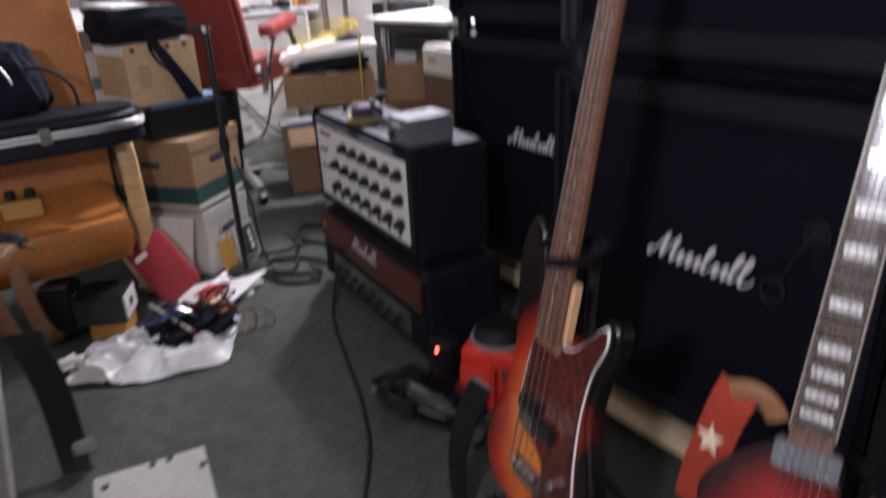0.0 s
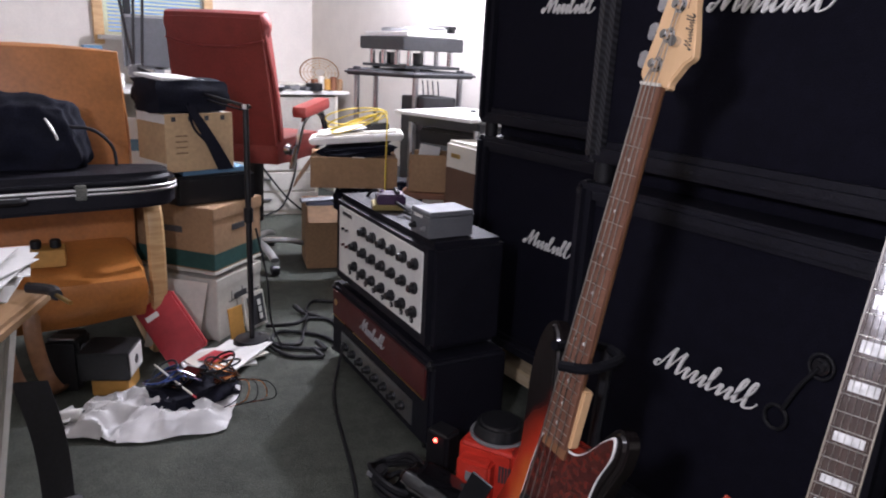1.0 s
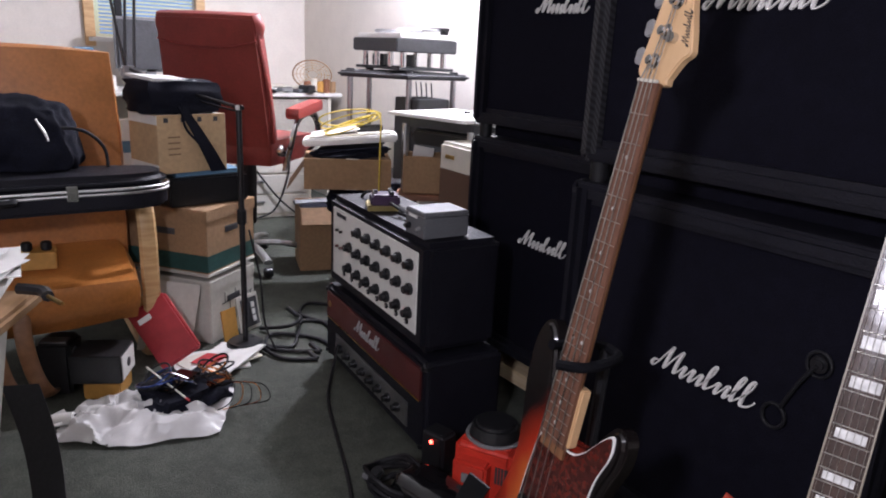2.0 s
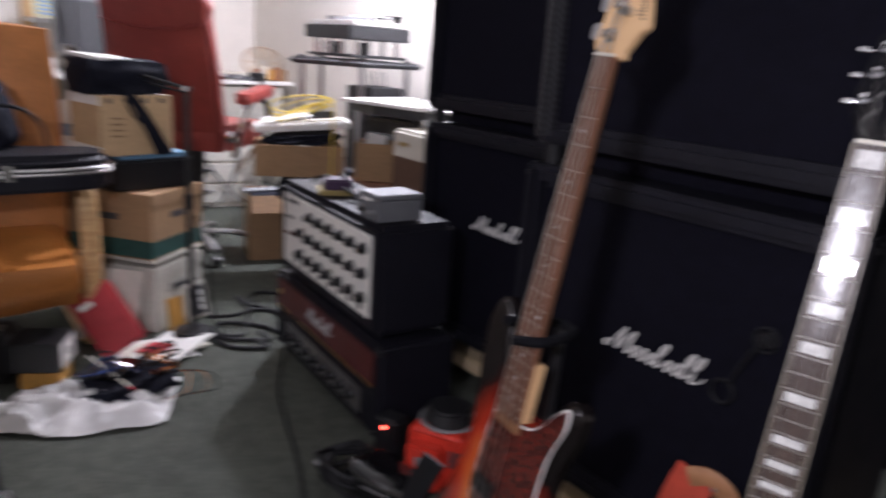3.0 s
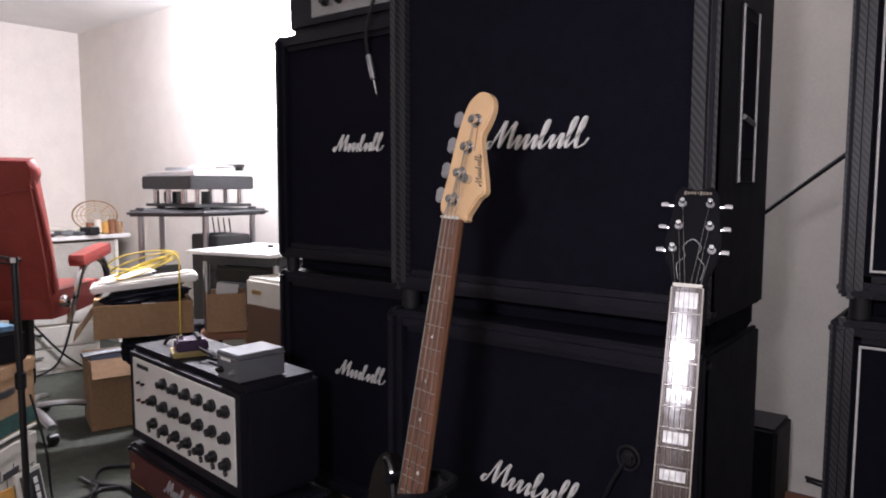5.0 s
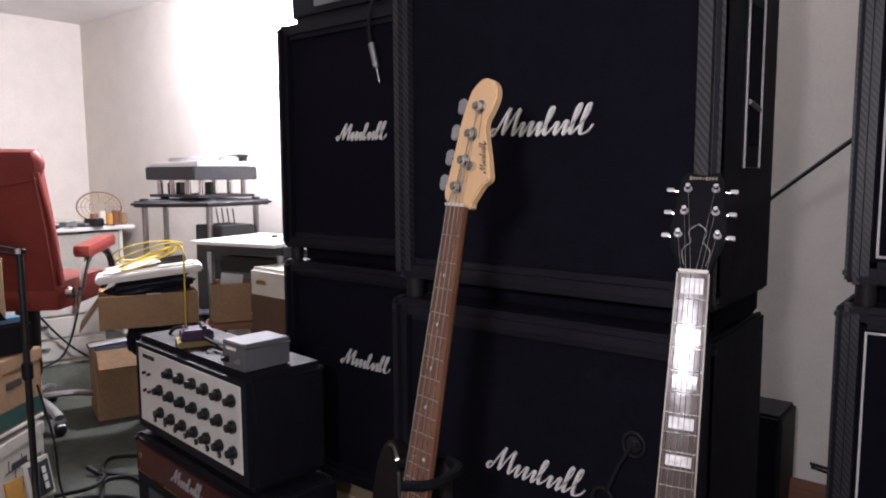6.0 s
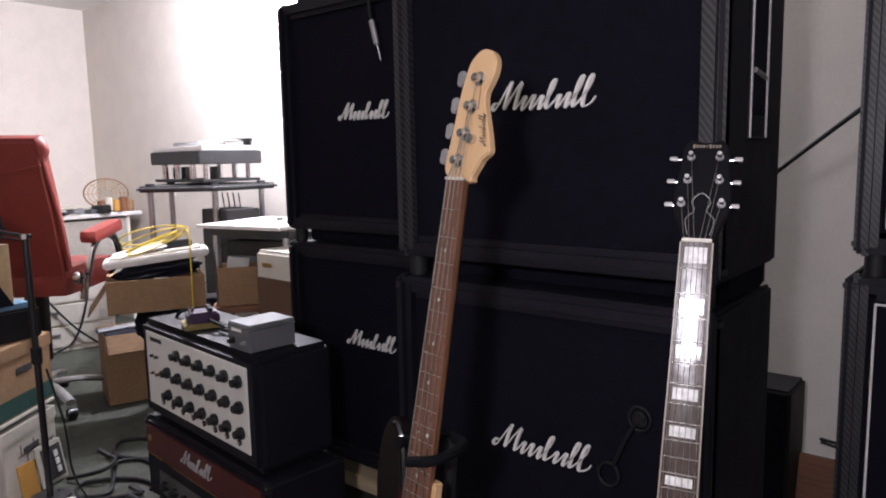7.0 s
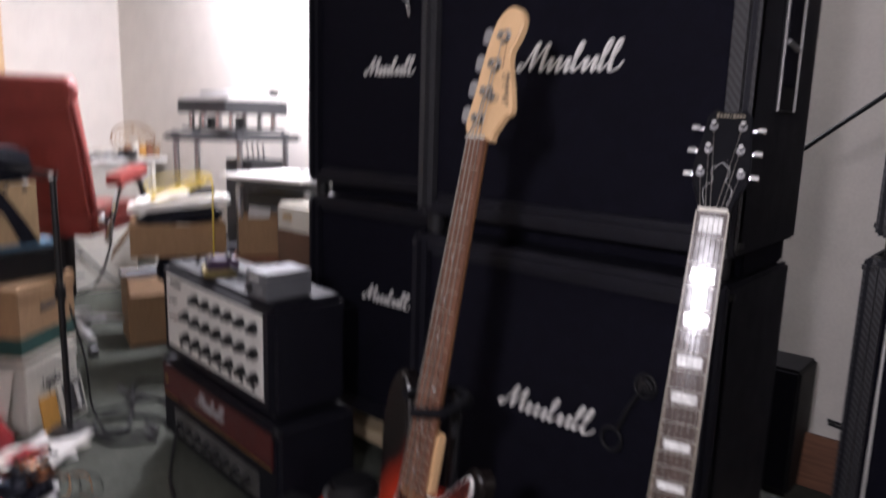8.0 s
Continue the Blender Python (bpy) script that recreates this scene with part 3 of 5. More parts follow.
for i in range(8):
    knob("knob", 0.016, 0.024, (0.17 + i * 0.07, -0.005, 0.105), hd, M["plastic"])
for x in (0.02, W - 0.02):
    for z in (0.044, 0.30):
        part("corner_protector", box((0.036, 0.04, 0.036), (x, 0.012, z), 0.012, seg=3), M["plastic"], hd)
for x in (0.07, W - 0.07):
    for y in (0.05, 0.22):
        part("foot", rod(0.018, 0.03, (x, y, 0)), M["rubber"], hd)
part("gold_line", box((W - 0.06, 0.004, 0.004), (W / 2, -0.006, 0.190), 0.001), M["gold"], hd, "thin gold line")
part("badge", rod(0.012, 0.004, (0.06, -0.006, 0.25), (90, 0, 0)), M["gold"], hd)

la = thing("amplifier_head", (-2.035, -0.094, 0, 0, 0, yaw), "black amplifier head with a white panel of knobs, stacked on another", "amplifier")
A0, A1 = 0.03, 0.80
part("case", box((A1 - A0, 0.26, 0.335), ((A0 + A1) / 2, 0.13, 0.505), 0.02, seg=4), M["black"], la)
P0 = 0.083
part("control_panel", box((0.672, 0.006, 0.252), (P0 + 0.336, -0.002, 0.513), 0.002), M["panel"], la, "white printed control panel")
for row in range(3):
    n0 = 0 if row else 1
    for i in range(n0, 7):
        knob("knob", 0.0185, 0.026, (P0 + 0.165 + i * 0.078, -0.005, 0.594 - row * 0.075 + (0 if i else 0.004)), la, M["plastic"])
for i in range(8):
    part("jack_socket", rod(0.009, 0.006, (P0 + 0.115 + i * 0.072, -0.004, 0.412), (90, 0, 0)), M["plastic"], la)
    part("socket_nut", rod(0.0045, 0.008, (P0 + 0.115 + i * 0.072, -0.004, 0.412), (90, 0, 0)), M["steel"], la)
for i, (dx, dz, mm) in enumerate(((0.05, 0.56, "plastic"), (0.085, 0.56, "plastic"), (0.05, 0.50, "maroon"), (0.085, 0.50, "maroon"))):
    part("switch", rod(0.005, 0.012, (P0 + dx, -0.004, dz), (90, 0, 0)), M[mm], la)
for i in range(5):
    part("name_bar", box((0.014, 0.003, 0.014), (P0 + 0.045 + i * 0.018, -0.006, 0.617), 0.001), M["print_"], la, "row of dark printed bars")
for x in (A0 + 0.06, A1 - 0.06):
    for y in (0.05, 0.21):
        part("foot", rod(0.016, 0.02, (x, y, 0.32)), M["rubber"], la)
part("handle", tube([(0.28, 0.12, 0.675), (0.30, 0.12, 0.688), (0.5, 0.12, 0.690), (0.52, 0.12, 0.675)], 0.0, flat=(0.014, 0.004)), M["rubber"], la, "black strap handle")

sbx = thing("metal_effects_box", (-1.335, -0.075, 0.674, 0, 0, -4), "silver metal electronics box with two black knobs on an amplifier", "effects box")
part("case", box((0.115, 0.15, 0.078), (0, 0, 0.041), 0.003), M["silver"], sbx)
part("lid_seam", box((0.117, 0.152, 0.002), (0, 0, 0.066), 0), M["steel"], sbx)
knob("knob", 0.010, 0.018, (-0.03, -0.075, 0.028), sbx, M["plastic"])
knob("knob", 0.008, 0.014, (0.03, -0.075, 0.028), sbx, M["grey"])
part("label_bar", box((0.05, 0.002, 0.008), (-0.01, -0.0755, 0.06), 0), M["white"], sbx)
pd = thing("effects_pedal", (-1.70, -0.045, 0.674, 0, 0, -25), "purple effects pedal with a yellow base on an amplifier", "effects pedal")
part("base", box((0.10, 0.115, 0.018), (0, 0, 0.010), 0.003), M["brass"], pd, "brassy base plate")
part("body", box((0.094, 0.10, 0.035), (0, 0.004, 0.036), 0.006, taper=0.94), M["purple"], pd)
for dx in (-0.03, 0.0, 0.03):
    part("knob", rod(0.008, 0.012, (dx, 0.025, 0.053), bevel=0.001), M["plastic"], pd)
part("switch", rod(0.010, 0.012, (0, -0.03, 0.053)), M["chrome"], pd)
for nm, pts, mt in (("plug", [(-0.055, 0, 0.03), (-0.10, -0.01, 0.03)], "chrome"), ("lead", [(-0.10, -0.01, 0.03), (-0.16, -0.03, 0.028), (-0.20, -0.06, 0.0), (-0.215, -0.09, -0.12)], "rubber"),
                    ("lead", [(0.05, 0.02, 0.03), (0.10, 0.03, 0.03), (0.16, 0.07, 0.012), (0.24, 0.09, 0.008)], "rubber")):
    part(nm, tube(pts, 0.008 if nm == "plug" else 0.0055), M[mt], pd)
ld = thing("patch_lead", (-1.53, -0.03, 0.676), "short black patch leads with plugs on an amplifier", "cable")
part("lead", tube([(-0.06, 0.02, 0.008), (0.0, 0.05, 0.01), (0.06, 0.02, 0.01), (0.13, 0.03, 0.012)], 0.006), M["rubber"], ld)
part("lead", tube([(-0.06, -0.02, 0.008), (0.02, -0.03, 0.012), (0.08, -0.02, 0.01), (0.13, -0.01, 0.012)], 0.006), M["rubber"], ld)
part("plug", tube([(-0.10, 0.01, 0.01), (-0.05, 0.02, 0.01)], 0.008), M["steel"], ld)


# ---- guitars ----
def frame_of(nut, bridge, across):
    y = (Vector(nut) - Vector(bridge)).normalized()
    x = Vector(across)
    x = (x - y * x.dot(y)).normalized()
    z = x.cross(y)
    m = Matrix((x, y, z)).transposed().to_4x4()
    m.translation = bridge
    return m


def neck(parent, scale, frets, w0, w1, y_nut, board, z0, inlay, back, binding=None):
    def yf(n):
        return y_nut - scale * (1 - 2 ** (-n / 12))
    y_end = yf(frets + 0.6)

    def wid(y):
        return w0 + (w1 - w0) * (y_nut - y) / (y_nut - y_end)
    b = bmesh.new()
    prof = []
    for y in (y_end - 0.02, y_nut):
        h = wid(y) / 2
        prof.append([b.verts.new((h * math.cos(a), y, z0 - 0.004 - 0.017 * math.sin(a) ** 0.8 if 0 < a < math.pi else z0 - 0.004)) for a in [math.pi * k / 10 for k in range(11)]])
    for k in range(10):
        b.faces.new((prof[0][k], prof[0][k + 1], prof[1][k + 1], prof[1][k]))
    b.faces.new(prof[0][::-1])
    b.faces.new(prof[1])
    b.faces.new((prof[0][0], prof[1][0], prof[1][-1], prof[0][-1]))
    part("neck", b, back, parent)
    h0, h1 = wid(y_end) / 2, wid(y_nut) / 2
    b = plate([(-h0, y_end), (h0, y_end), (h1, y_nut), (-h1, y_nut)], z0 - 0.004, z0 + 0.0006, 0.0)
    rows = []
    for y, h in ((y_end, h0), (y_nut, h1)):
        rows.append([b.verts.new((h * (k / 5 - 1), y, z0 + 0.0021 - (h * (k / 5 - 1)) ** 2 / 0.6)) for k in range(11)])
    for k in range(10):
        b.faces.new((rows[0][k], rows[0][k + 1], rows[1][k + 1], rows[1][k]))
    part("fretboard", b, board, parent, "dark wooden fretboard")
    if binding:
        for s in (-1, 1):
            part("binding", plate([(s * h0, y_end), (s * (h0 + 0.002), y_end), (s * (h1 + 0.002), y_nut), (s * h1, y_nut)], z0 - 0.006, z0 + 0.0025, 0.0005), binding, parent, "cream edge binding")
    for n in range(1, frets + 1):
        y = yf(n)
        part("fret", box((wid(y) - 0.001, 0.0014, 0.0016), (0, y, z0 + 0.0025), 0.0008, seg=1), M["nickel"], parent)
    part("nut", box((w0, 0.005, 0.007), (0, y_nut + 0.002, z0 + 0.002), 0.001), M["cream"], parent, "cream nut")
    for n in inlay:
        y = (yf(n) + yf(n - 1)) / 2
        gap = yf(n - 1) - yf(n)
        if binding:
            part("inlay", box((wid(y) * 0.74, gap * 0.60, 0.001), (0, y, z0 + 0.0022), 0), M["pearl"], parent, "pearl block inlay")
        else:
            for dx in ((-0.012, 0.012) if n == 12 else (0,)):
                part("inlay", rod(0.0032, 0.001, (dx, y, z0 + 0.0018), seg=12), M["pearl"], parent, "pearl dot")
    return yf, wid


# bass
bass = thing("bass_guitar", frame_of((-0.380, -0.361, 1.169), (-0.422, -0.508, 0.315), (0.985, -0.15, 0)), "sunburst electric bass with a tortoiseshell pickguard on a stand", "bass guitar")
body = [(0.0, -0.105), (0.09, -0.098), (0.150, -0.055), (0.165, 0.01), (0.145, 0.085), (0.118, 0.15), (0.122, 0.21), (0.142, 0.265), (0.138, 0.305), (0.112, 0.312), (0.088, 0.285),
        (0.070, 0.262), (0.046, 0.247), (0.0, 0.242), (-0.034, 0.244), (-0.044, 0.262), (-0.056, 0.31), (-0.080, 0.375), (-0.112, 0.398), (-0.142, 0.37), (-0.146, 0.30), (-0.128, 0.225), (-0.120, 0.16),
        (-0.140, 0.09), (-0.166, 0.02), (-0.160, -0.04), (-0.12, -0.09), (-0.06, -0.105)]
body = [(x * (0.92 if x < 0 else 1.0), y * 1.11 if y > 0.12 else y) for x, y in body]
OUT = [(p.x, p.y) for p in spline([(x, y, 0) for x, y in body], 4, True)]
part("body", plate(OUT, -0.052, -0.010, 0.010), M["burst"], bass, "three-tone sunburst lacquer")
guard = [(0.018, -0.03), (0.060, -0.085), (0.105, -0.068), (0.118, 0.0), (0.105, 0.08), (0.098, 0.15), (0.104, 0.22), (0.122, 0.27), (0.118, 0.298), (0.100, 0.286), (0.084, 0.268), (0.066, 0.248), (0.038, 0.233),
         (-0.030, 0.230), (-0.046, 0.215), (-0.055, 0.15), (-0.056, 0.09), (-0.04, 0.065), (0.0, 0.055), (0.035, 0.02)]
guard = [(x, y * 1.11 if y > 0.12 else y) for x, y in guard]
G = [(p.x, p.y) for p in spline([(x, y, 0) for x, y in guard], 4, True)]
G2 = [(x * 1.035 - 0.001, (y - 0.1) * 1.022 + 0.1) for x, y in G]
part("pickguard_edge", plate(G2, -0.0105, -0.0075, 0.0006), M["logo"], bass, "white edge layer")
part("pickguard", plate(G, -0.009, -0.0062, 0.0006), M["tort"], bass, "dark red tortoiseshell pickguard")
part("neck_heel", box((0.064, 0.105, 0.020), (0.0035, 0.318, -0.012), 0.003), M["maple"], bass, "pale maple neck heel")
yf, wid = neck(bass, 0.864, 20, 0.042, 0.063, 0.864, M["rosewood"], 0.0045, (3, 5, 7, 9, 12, 15, 17, 19), M["neckback"])
head = [(-0.022, 0.862), (-0.030, 0.868), (-0.041, 0.878), (-0.0435, 0.890), (-0.040, 0.912), (-0.0345, 0.945), (-0.0275, 1.000), (-0.0185, 1.040), (-0.008, 1.064), (0.012, 1.078), (0.032, 1.075), (0.045, 1.063),
        (0.048, 1.045), (0.041, 1.024), (0.0325, 1.008), (0.0335, 0.990), (0.040, 0.970), (0.049, 0.945), (0.055, 0.925), (0.0575, 0.915), (0.0545, 0.908), (0.044, 0.901), (0.034, 0.886), (0.025, 0.872), (0.022, 0.862)]
H_ = [(p.x, p.y) for p in spline([(x, y, 0) for x, y in head], 3, True)]
part("headstock", plate(H_, -0.022, -0.006, 0.0025), M["maple"], bass, "pale maple headstock")
pegs = [(-0.010, 0.897), (-0.001, 0.941), (0.007, 0.985), (0.017, 1.030)]
for (x, y), e in zip(pegs, (-0.040, -0.034, -0.028, -0.020)):
    t_ = part("tuner", rod(0.0118, 0.003, (x, y, -0.006), bevel=0.001), M["chrome"], bass, "chrome tuner post")
    part("post", rod(0.0072, 0.014, (x, y, -0.004), bevel=0.002), M["chrome"], t_)
    part("peg", plate([(e - 0.030 + (0.013 + 0.0022 * math.cos(3 * a)) * math.cos(a), y + 0.010 + 0.014 * math.sin(a)) for a in [k * math.pi / 10 for k in range(20)]], -0.031, -0.026, 0.002), M["peg"], t_, "flat paddle peg")
    part("shaft", tube([(x - 0.005, y, -0.0285), (e - 0.022, y + 0.008, -0.0285)], 0.0032, smooth=False), M["chrome"], t_)
part("string_tree", rod(0.008, 0.010, (0.018, 0.932, -0.006)), M["chrome"], bass)
script_logo(0.052, (0.044, 0.948, -0.0058), bass, M["print_"], 0.13, (-90, 0, 103), "dark script-like mark")
part("print_line", box((0.0014, 0.040, 0.0004), (0.0215, 1.000, -0.0057), 0), M["brown"], bass, "fine line of printed bars")
for i, (x, y) in enumerate(pegs):
    sx = -0.0145 + i * 0.0097
    bx = -0.0285 + i * 0.019
    part("string", tube([(bx, 0.0, 0.014), (sx, 0.864, 0.010), (x, y, 0.002)], 0.0014 - 0.0002 * i, seg=6, smooth=False), M["string"], bass)
br = part("bridge", box((0.082, 0.045, 0.004), (0, -0.012, -0.006), 0.001), M["chrome"], bass, "chrome bridge with four saddles")
for i in range(4):
    part("saddle", rod(0.006, 0.016, (-0.0285 + i * 0.019 - 0.008, 0.002, 0.004), (0, 90, 0), seg=12), M["chrome"], br)
for x, y in ((-0.022, 0.118), (0.026, 0.098)):
    part("pickup", box((0.056, 0.030, 0.014), (x, y, -0.002), 0.003), M["plastic"], bass, "black split pickup")
for x, y in ((0.075, 0.02), (0.088, -0.035)):
    part("control_knob", rod(0.012, 0.016, (x, y, -0.006), bevel=0.002), M["chrome"], bass)
part("strap_button", rod(0.006, 0.014, (-0.126, 0.390, -0.03), (-90, 0, 0)), M["chrome"], bass)

GS = "tubular guitar stands"


def guitar_stand(at, rz, top, lean, label, grip=0.030):
    g = thing("guitar_stand", (*at, 0, 0, rz), label, "guitar stand", GS)
    part("pole", tube([(0, 0.02, 0.10), (0, 0.02 + lean, top)], 0.011, smooth=False), M["plastic"], g)
    part("hub", box((0.05, 0.05, 0.06), (0, 0.025, 0.30), 0.01), M["plastic"], g)
    for ex, ey in ((-0.22, -0.17), (0.22, -0.17), (0, 0.24)):
        leg = part("leg", tube([(0, 0.025, 0.30), (ex * 0.5, ey * 0.6, 0.15), (ex, ey, 0.012)], 0.010), M["plastic"], g)
        part("rubber_foot", rod(0.014, 0.02, (ex, ey, 0.0)), M["rubber"], leg)
    for s in (-1, 1):
        over = s > 0 and grip < 0.05
        part("body_rest", tube([(0, 0.02, 0.19), (s * 0.10, 0.0, 0.17), (s * 0.12, -0.07, 0.17), (s * 0.12, -0.085, 0.20)], 0.011), M["rubber"], g)
        part("neck_arm", tube([(0, 0.02 + lean, top), (s * 0.036, lean + 0.005, top), (s * 0.048, lean - 0.040, top + 0.004), (s * 0.036, lean - 0.082, top + 0.002), (-0.008, lean - 0.094, top - 0.006)] if over else [(0, 0.02 + lean, top), (s * 0.042, lean, top), (s * 0.052, lean - 0.035, top), (s * (grip + 0.025), lean - 0.060, top + 0.004)], 0.009), M["foam"], g, "foam-covered yoke arm")
    return g


guitar_stand((-0.405, -0.42, 0), 4, 0.72, 0.045, "black tubular guitar stand holding the bass")

# electric guitar
gtr = thing("electric_guitar", frame_of((0.009, -0.351, 1.0865), (0.040, -0.524, 0.4825), (0.962, 0.273, 0)), "cherry sunburst electric guitar with block inlays on a stand", "electric guitar")
gb = [(0.0, -0.205), (0.10, -0.195), (0.162, -0.13), (0.166, -0.06), (0.130, 0.005), (0.108, 0.03), (0.112, 0.06), (0.098, 0.085), (0.075, 0.075), (0.050, 0.068), (0.03, 0.115), (0.0, 0.135), (-0.04, 0.132),
      (-0.080, 0.105), (-0.112, 0.055), (-0.107, 0.0), (-0.120, -0.035), (-0.160, -0.06), (-0.164, -0.13), (-0.10, -0.195)]
GO = [(p.x, p.y) for p in spline([(x, y, 0) for x, y in gb], 4, True)]
part("body", plate(GO, -0.060, -0.014, 0.008), M["cherry"], gtr, "cherry red sunburst lacquer")
neck(gtr, 0.628, 22, 0.0375, 0.047, 0.628, M["ebony"], 0.004, (1, 3, 5, 7, 9, 12, 15, 17, 19, 21), M["rosewood"], M["bind"])
gh = [(-0.024, 0.628), (-0.034, 0.650), (-0.046, 0.672), (-0.050, 0.70), (-0.043, 0.740), (-0.040, 0.775), (-0.028, 0.788), (0.0, 0.782), (0.028, 0.788), (0.040, 0.775), (0.043, 0.740), (0.050, 0.70), (0.046, 0.672), (0.034, 0.650), (0.024, 0.628)]
ghd = part("headstock", plate([(x * 0.74, y) for x, y in gh], -0.022, -0.008, 0.002), M["headblack"], gtr, "glossy black headstock")
for i in range(9):
    part("name_bar", box((0.0030 if i != 4 else 0.0012, 0.0040 if i % 5 else 0.0060, 0.0008), (-0.016 + i * 0.0042, 0.776, -0.0074), 0), M["bind"], ghd, "pale name bars")
for s in (-1, 1):
    for j, y in enumerate((0.686, 0.722, 0.758)):
        x = s * (0.0255, 0.0205, 0.0185)[j]
        part("tuner", rod(0.0055, 0.003, (x, y, -0.008), bevel=0.001), M["steel"], ghd, "chrome tuner post")
        part("post", rod(0.0032, 0.012, (x, y, -0.006), bevel=0.001), M["chrome"], ghd)
        part("shaft", tube([(x + s * 0.01, y, -0.015), (s * 0.038, y, -0.015)], 0.0018, smooth=False), M["chrome"], ghd)
        part("peg", cushion((0.011, 0.0065, 0.009), (s * 0.0425, y, -0.015), puff=0.3), M["chrome"], ghd)
        k = (2 - j) if s > 0 else j
        sx = -0.0155 + 0.0062 * ((j if s < 0 else 5 - j))
        part("string", tube([(sx * 1.45, 0.0, 0.012), (sx, 0.628, 0.0085), (x, y * 1.0, -0.004 - (y - 0.628) * 0.25)], 0.00028, seg=5, smooth=False), M["string"], gtr)
part("headstock_inlay", tube([(-0.014, 0.640, -0.007), (-0.018, 0.662, -0.007), (-0.008, 0.676, -0.007), (-0.012, 0.690, -0.007), (0, 0.702, -0.007), (0.012, 0.690, -0.007), (0.008, 0.676, -0.007), (0.018, 0.662, -0.007), (0.014, 0.640, -0.007)], 0.00035, seg=5), M["pearl"], ghd, "thin pearl scroll outline")
ghd.matrix_basis = pose(0, 0.628, -0.010, -15, 0, 0) @ pose(0, -0.628, 0.010)
for y, nm in ((0.135, 0), (0.035, 1)):
    pk = part("pickup", box((0.072, 0.034, 0.018), (0, y, -0.005), 0.003), M["silver"], gtr, "nickel humbucker")
    for r_ in (-1, 1):
        for i in range(6):
            part("pole_piece", rod(0.0024, 0.003, (-0.025 + i * 0.01, y + r_ * 0.008, 0.0035), seg=8), M["chrome"], pk)
part("bridge", box((0.085, 0.014, 0.018), (0, 0, -0.004), 0.003), M["chrome"], gtr)
part("tailpiece", box((0.09, 0.016, 0.014), (0, -0.045, -0.004), 0.004), M["chrome"], gtr)
for x, y in ((0.09, -0.06), (0.12, -0.02), (0.07, -0.11), (0.115, -0.09)):
    part("control_knob", rod(0.012, 0.016, (x, y, -0.014), bevel=0.002, r2=0.010), M["plastic"], gtr)
guitar_stand((0.035, -0.40, 0), 20, 0.56, 0.0, "black tubular guitar stand holding the red guitar", 0.075)

# guitar strap with a star
st = thing("guitar_strap", (-0.10, -0.49, 0.60), "red leather guitar strap with a cream star on the guitar", "strap")
part("band", tube([(0.000, -0.004, -0.14), (0.008, -0.004, -0.08), (0.022, -0.002, -0.015), (0.033, 0.0, 0.032), (0.043, 0.004, 0.066)], 0, flat=(0.0035, 0.028), seg=10), M["strap"], st, "red leather band")
part("strap_end", tube([(0.036, 0.000, 0.060), (0.056, 0.004, 0.068), (0.077, 0.008, 0.062), (0.091, 0.012, 0.042)], 0, flat=(0.0042, 0.015), seg=10), M["neckback"], st, "tan leather end tab")
star = [(0.019 * (1 if i % 2 == 0 else 0.42) * math.sin(i * math.pi / 5), 0.023 * (1 if i % 2 == 0 else 0.42) * math.cos(i * math.pi / 5)) for i in range(10)]
b = plate(star, 0, 0.003)
b.transform(pose(0.020, -0.0085, -0.018, 84, 0, 4))
part("star", b, M["star"], st, "cream star")
part("rivet", rod(0.003, 0.005, (0.070, 0.004, 0.060), (80, 0, 0)), M["chrome"], st)

# black strap hanging behind the bass
bs = thing("bass_strap", (-0.56, -0.46, 0.0), "black webbing strap hanging from the bass to the floor", "strap")
b = sheet(16, 2, lambda u, v: (0.0 - 0.13 * math.sin(u * 1.8) + (v - 0.5) * 0.06, -0.03 + 0.03 * u, 0.42 - 0.41 * u))
part("band", thicken(b, 0.004), M["rubber"], bs)

# ---- things on the floor before the amplifiers ----
rd = thing("red_charger", (-1.005, -0.075, 0, 0, 0, 28), "red plastic device with a black round top on the carpet", "charger")
part("body", box((0.17, 0.17, 0.165), (0, 0, 0.085), 0.014, seg=3), M["red"], rd)
part("front_block", box((0.10, 0.05, 0.13), (-0.02, -0.10, 0.07), 0.008), M["red"], rd)
part("display", box((0.04, 0.004, 0.03), (-0.02, -0.126, 0.09), 0.002), M["grey"], rd, "small grey window")
part("label_bar", box((0.055, 0.003, 0.012), (-0.02, -0.1255, 0.045), 0), M["white"], rd)
for i in range(5):
    part("vent_slot", box((0.006, 0.004, 0.05), (0.045 + i * 0.009, -0.0855, 0.10), 0), M["print_"], rd)
part("cap", rod(0.075, 0.045, (0, 0.005, 0.165), r2=0.062, bevel=0.008, seg=28), M["plastic"], rd, "black round cap")
part("cap_rim", tube([(0.078 * math.cos(a), 0.005 + 0.078 * math.sin(a), 0.168) for a in [i * math.pi / 8 for i in range(16)]], 0.006, closed=True, n=2), M["grey"], rd)

pa = thing("power_adapter", (-1.152, -0.160, 0, 0, 0, 15), "black mains adapter with a lit red light on the carpet", "power adapter")
part("body", box((0.085, 0.07, 0.135), (0, 0, 0.0685), 0.01, seg=3), M["plastic"], pa)
part("light", cushion((0.010, 0.008, 0.010), (0.0, -0.036, 0.110), puff=0.6), M["led"], pa, "glowing red light")
part("lead", tube([(0, -0.03, 0.03), (-0.02, -0.10, 0.012), (0.05, -0.16, 0.01), (0.13, -0.10, 0.012), (0.10, 0.0, 0.01)], 0.006), M["rubber"], pa)
cc = thing("coiled_cable", (-1.105, -0.345, 0), "heap of coiled black cable on the carpet", "cable")
rng = random.Random(5)
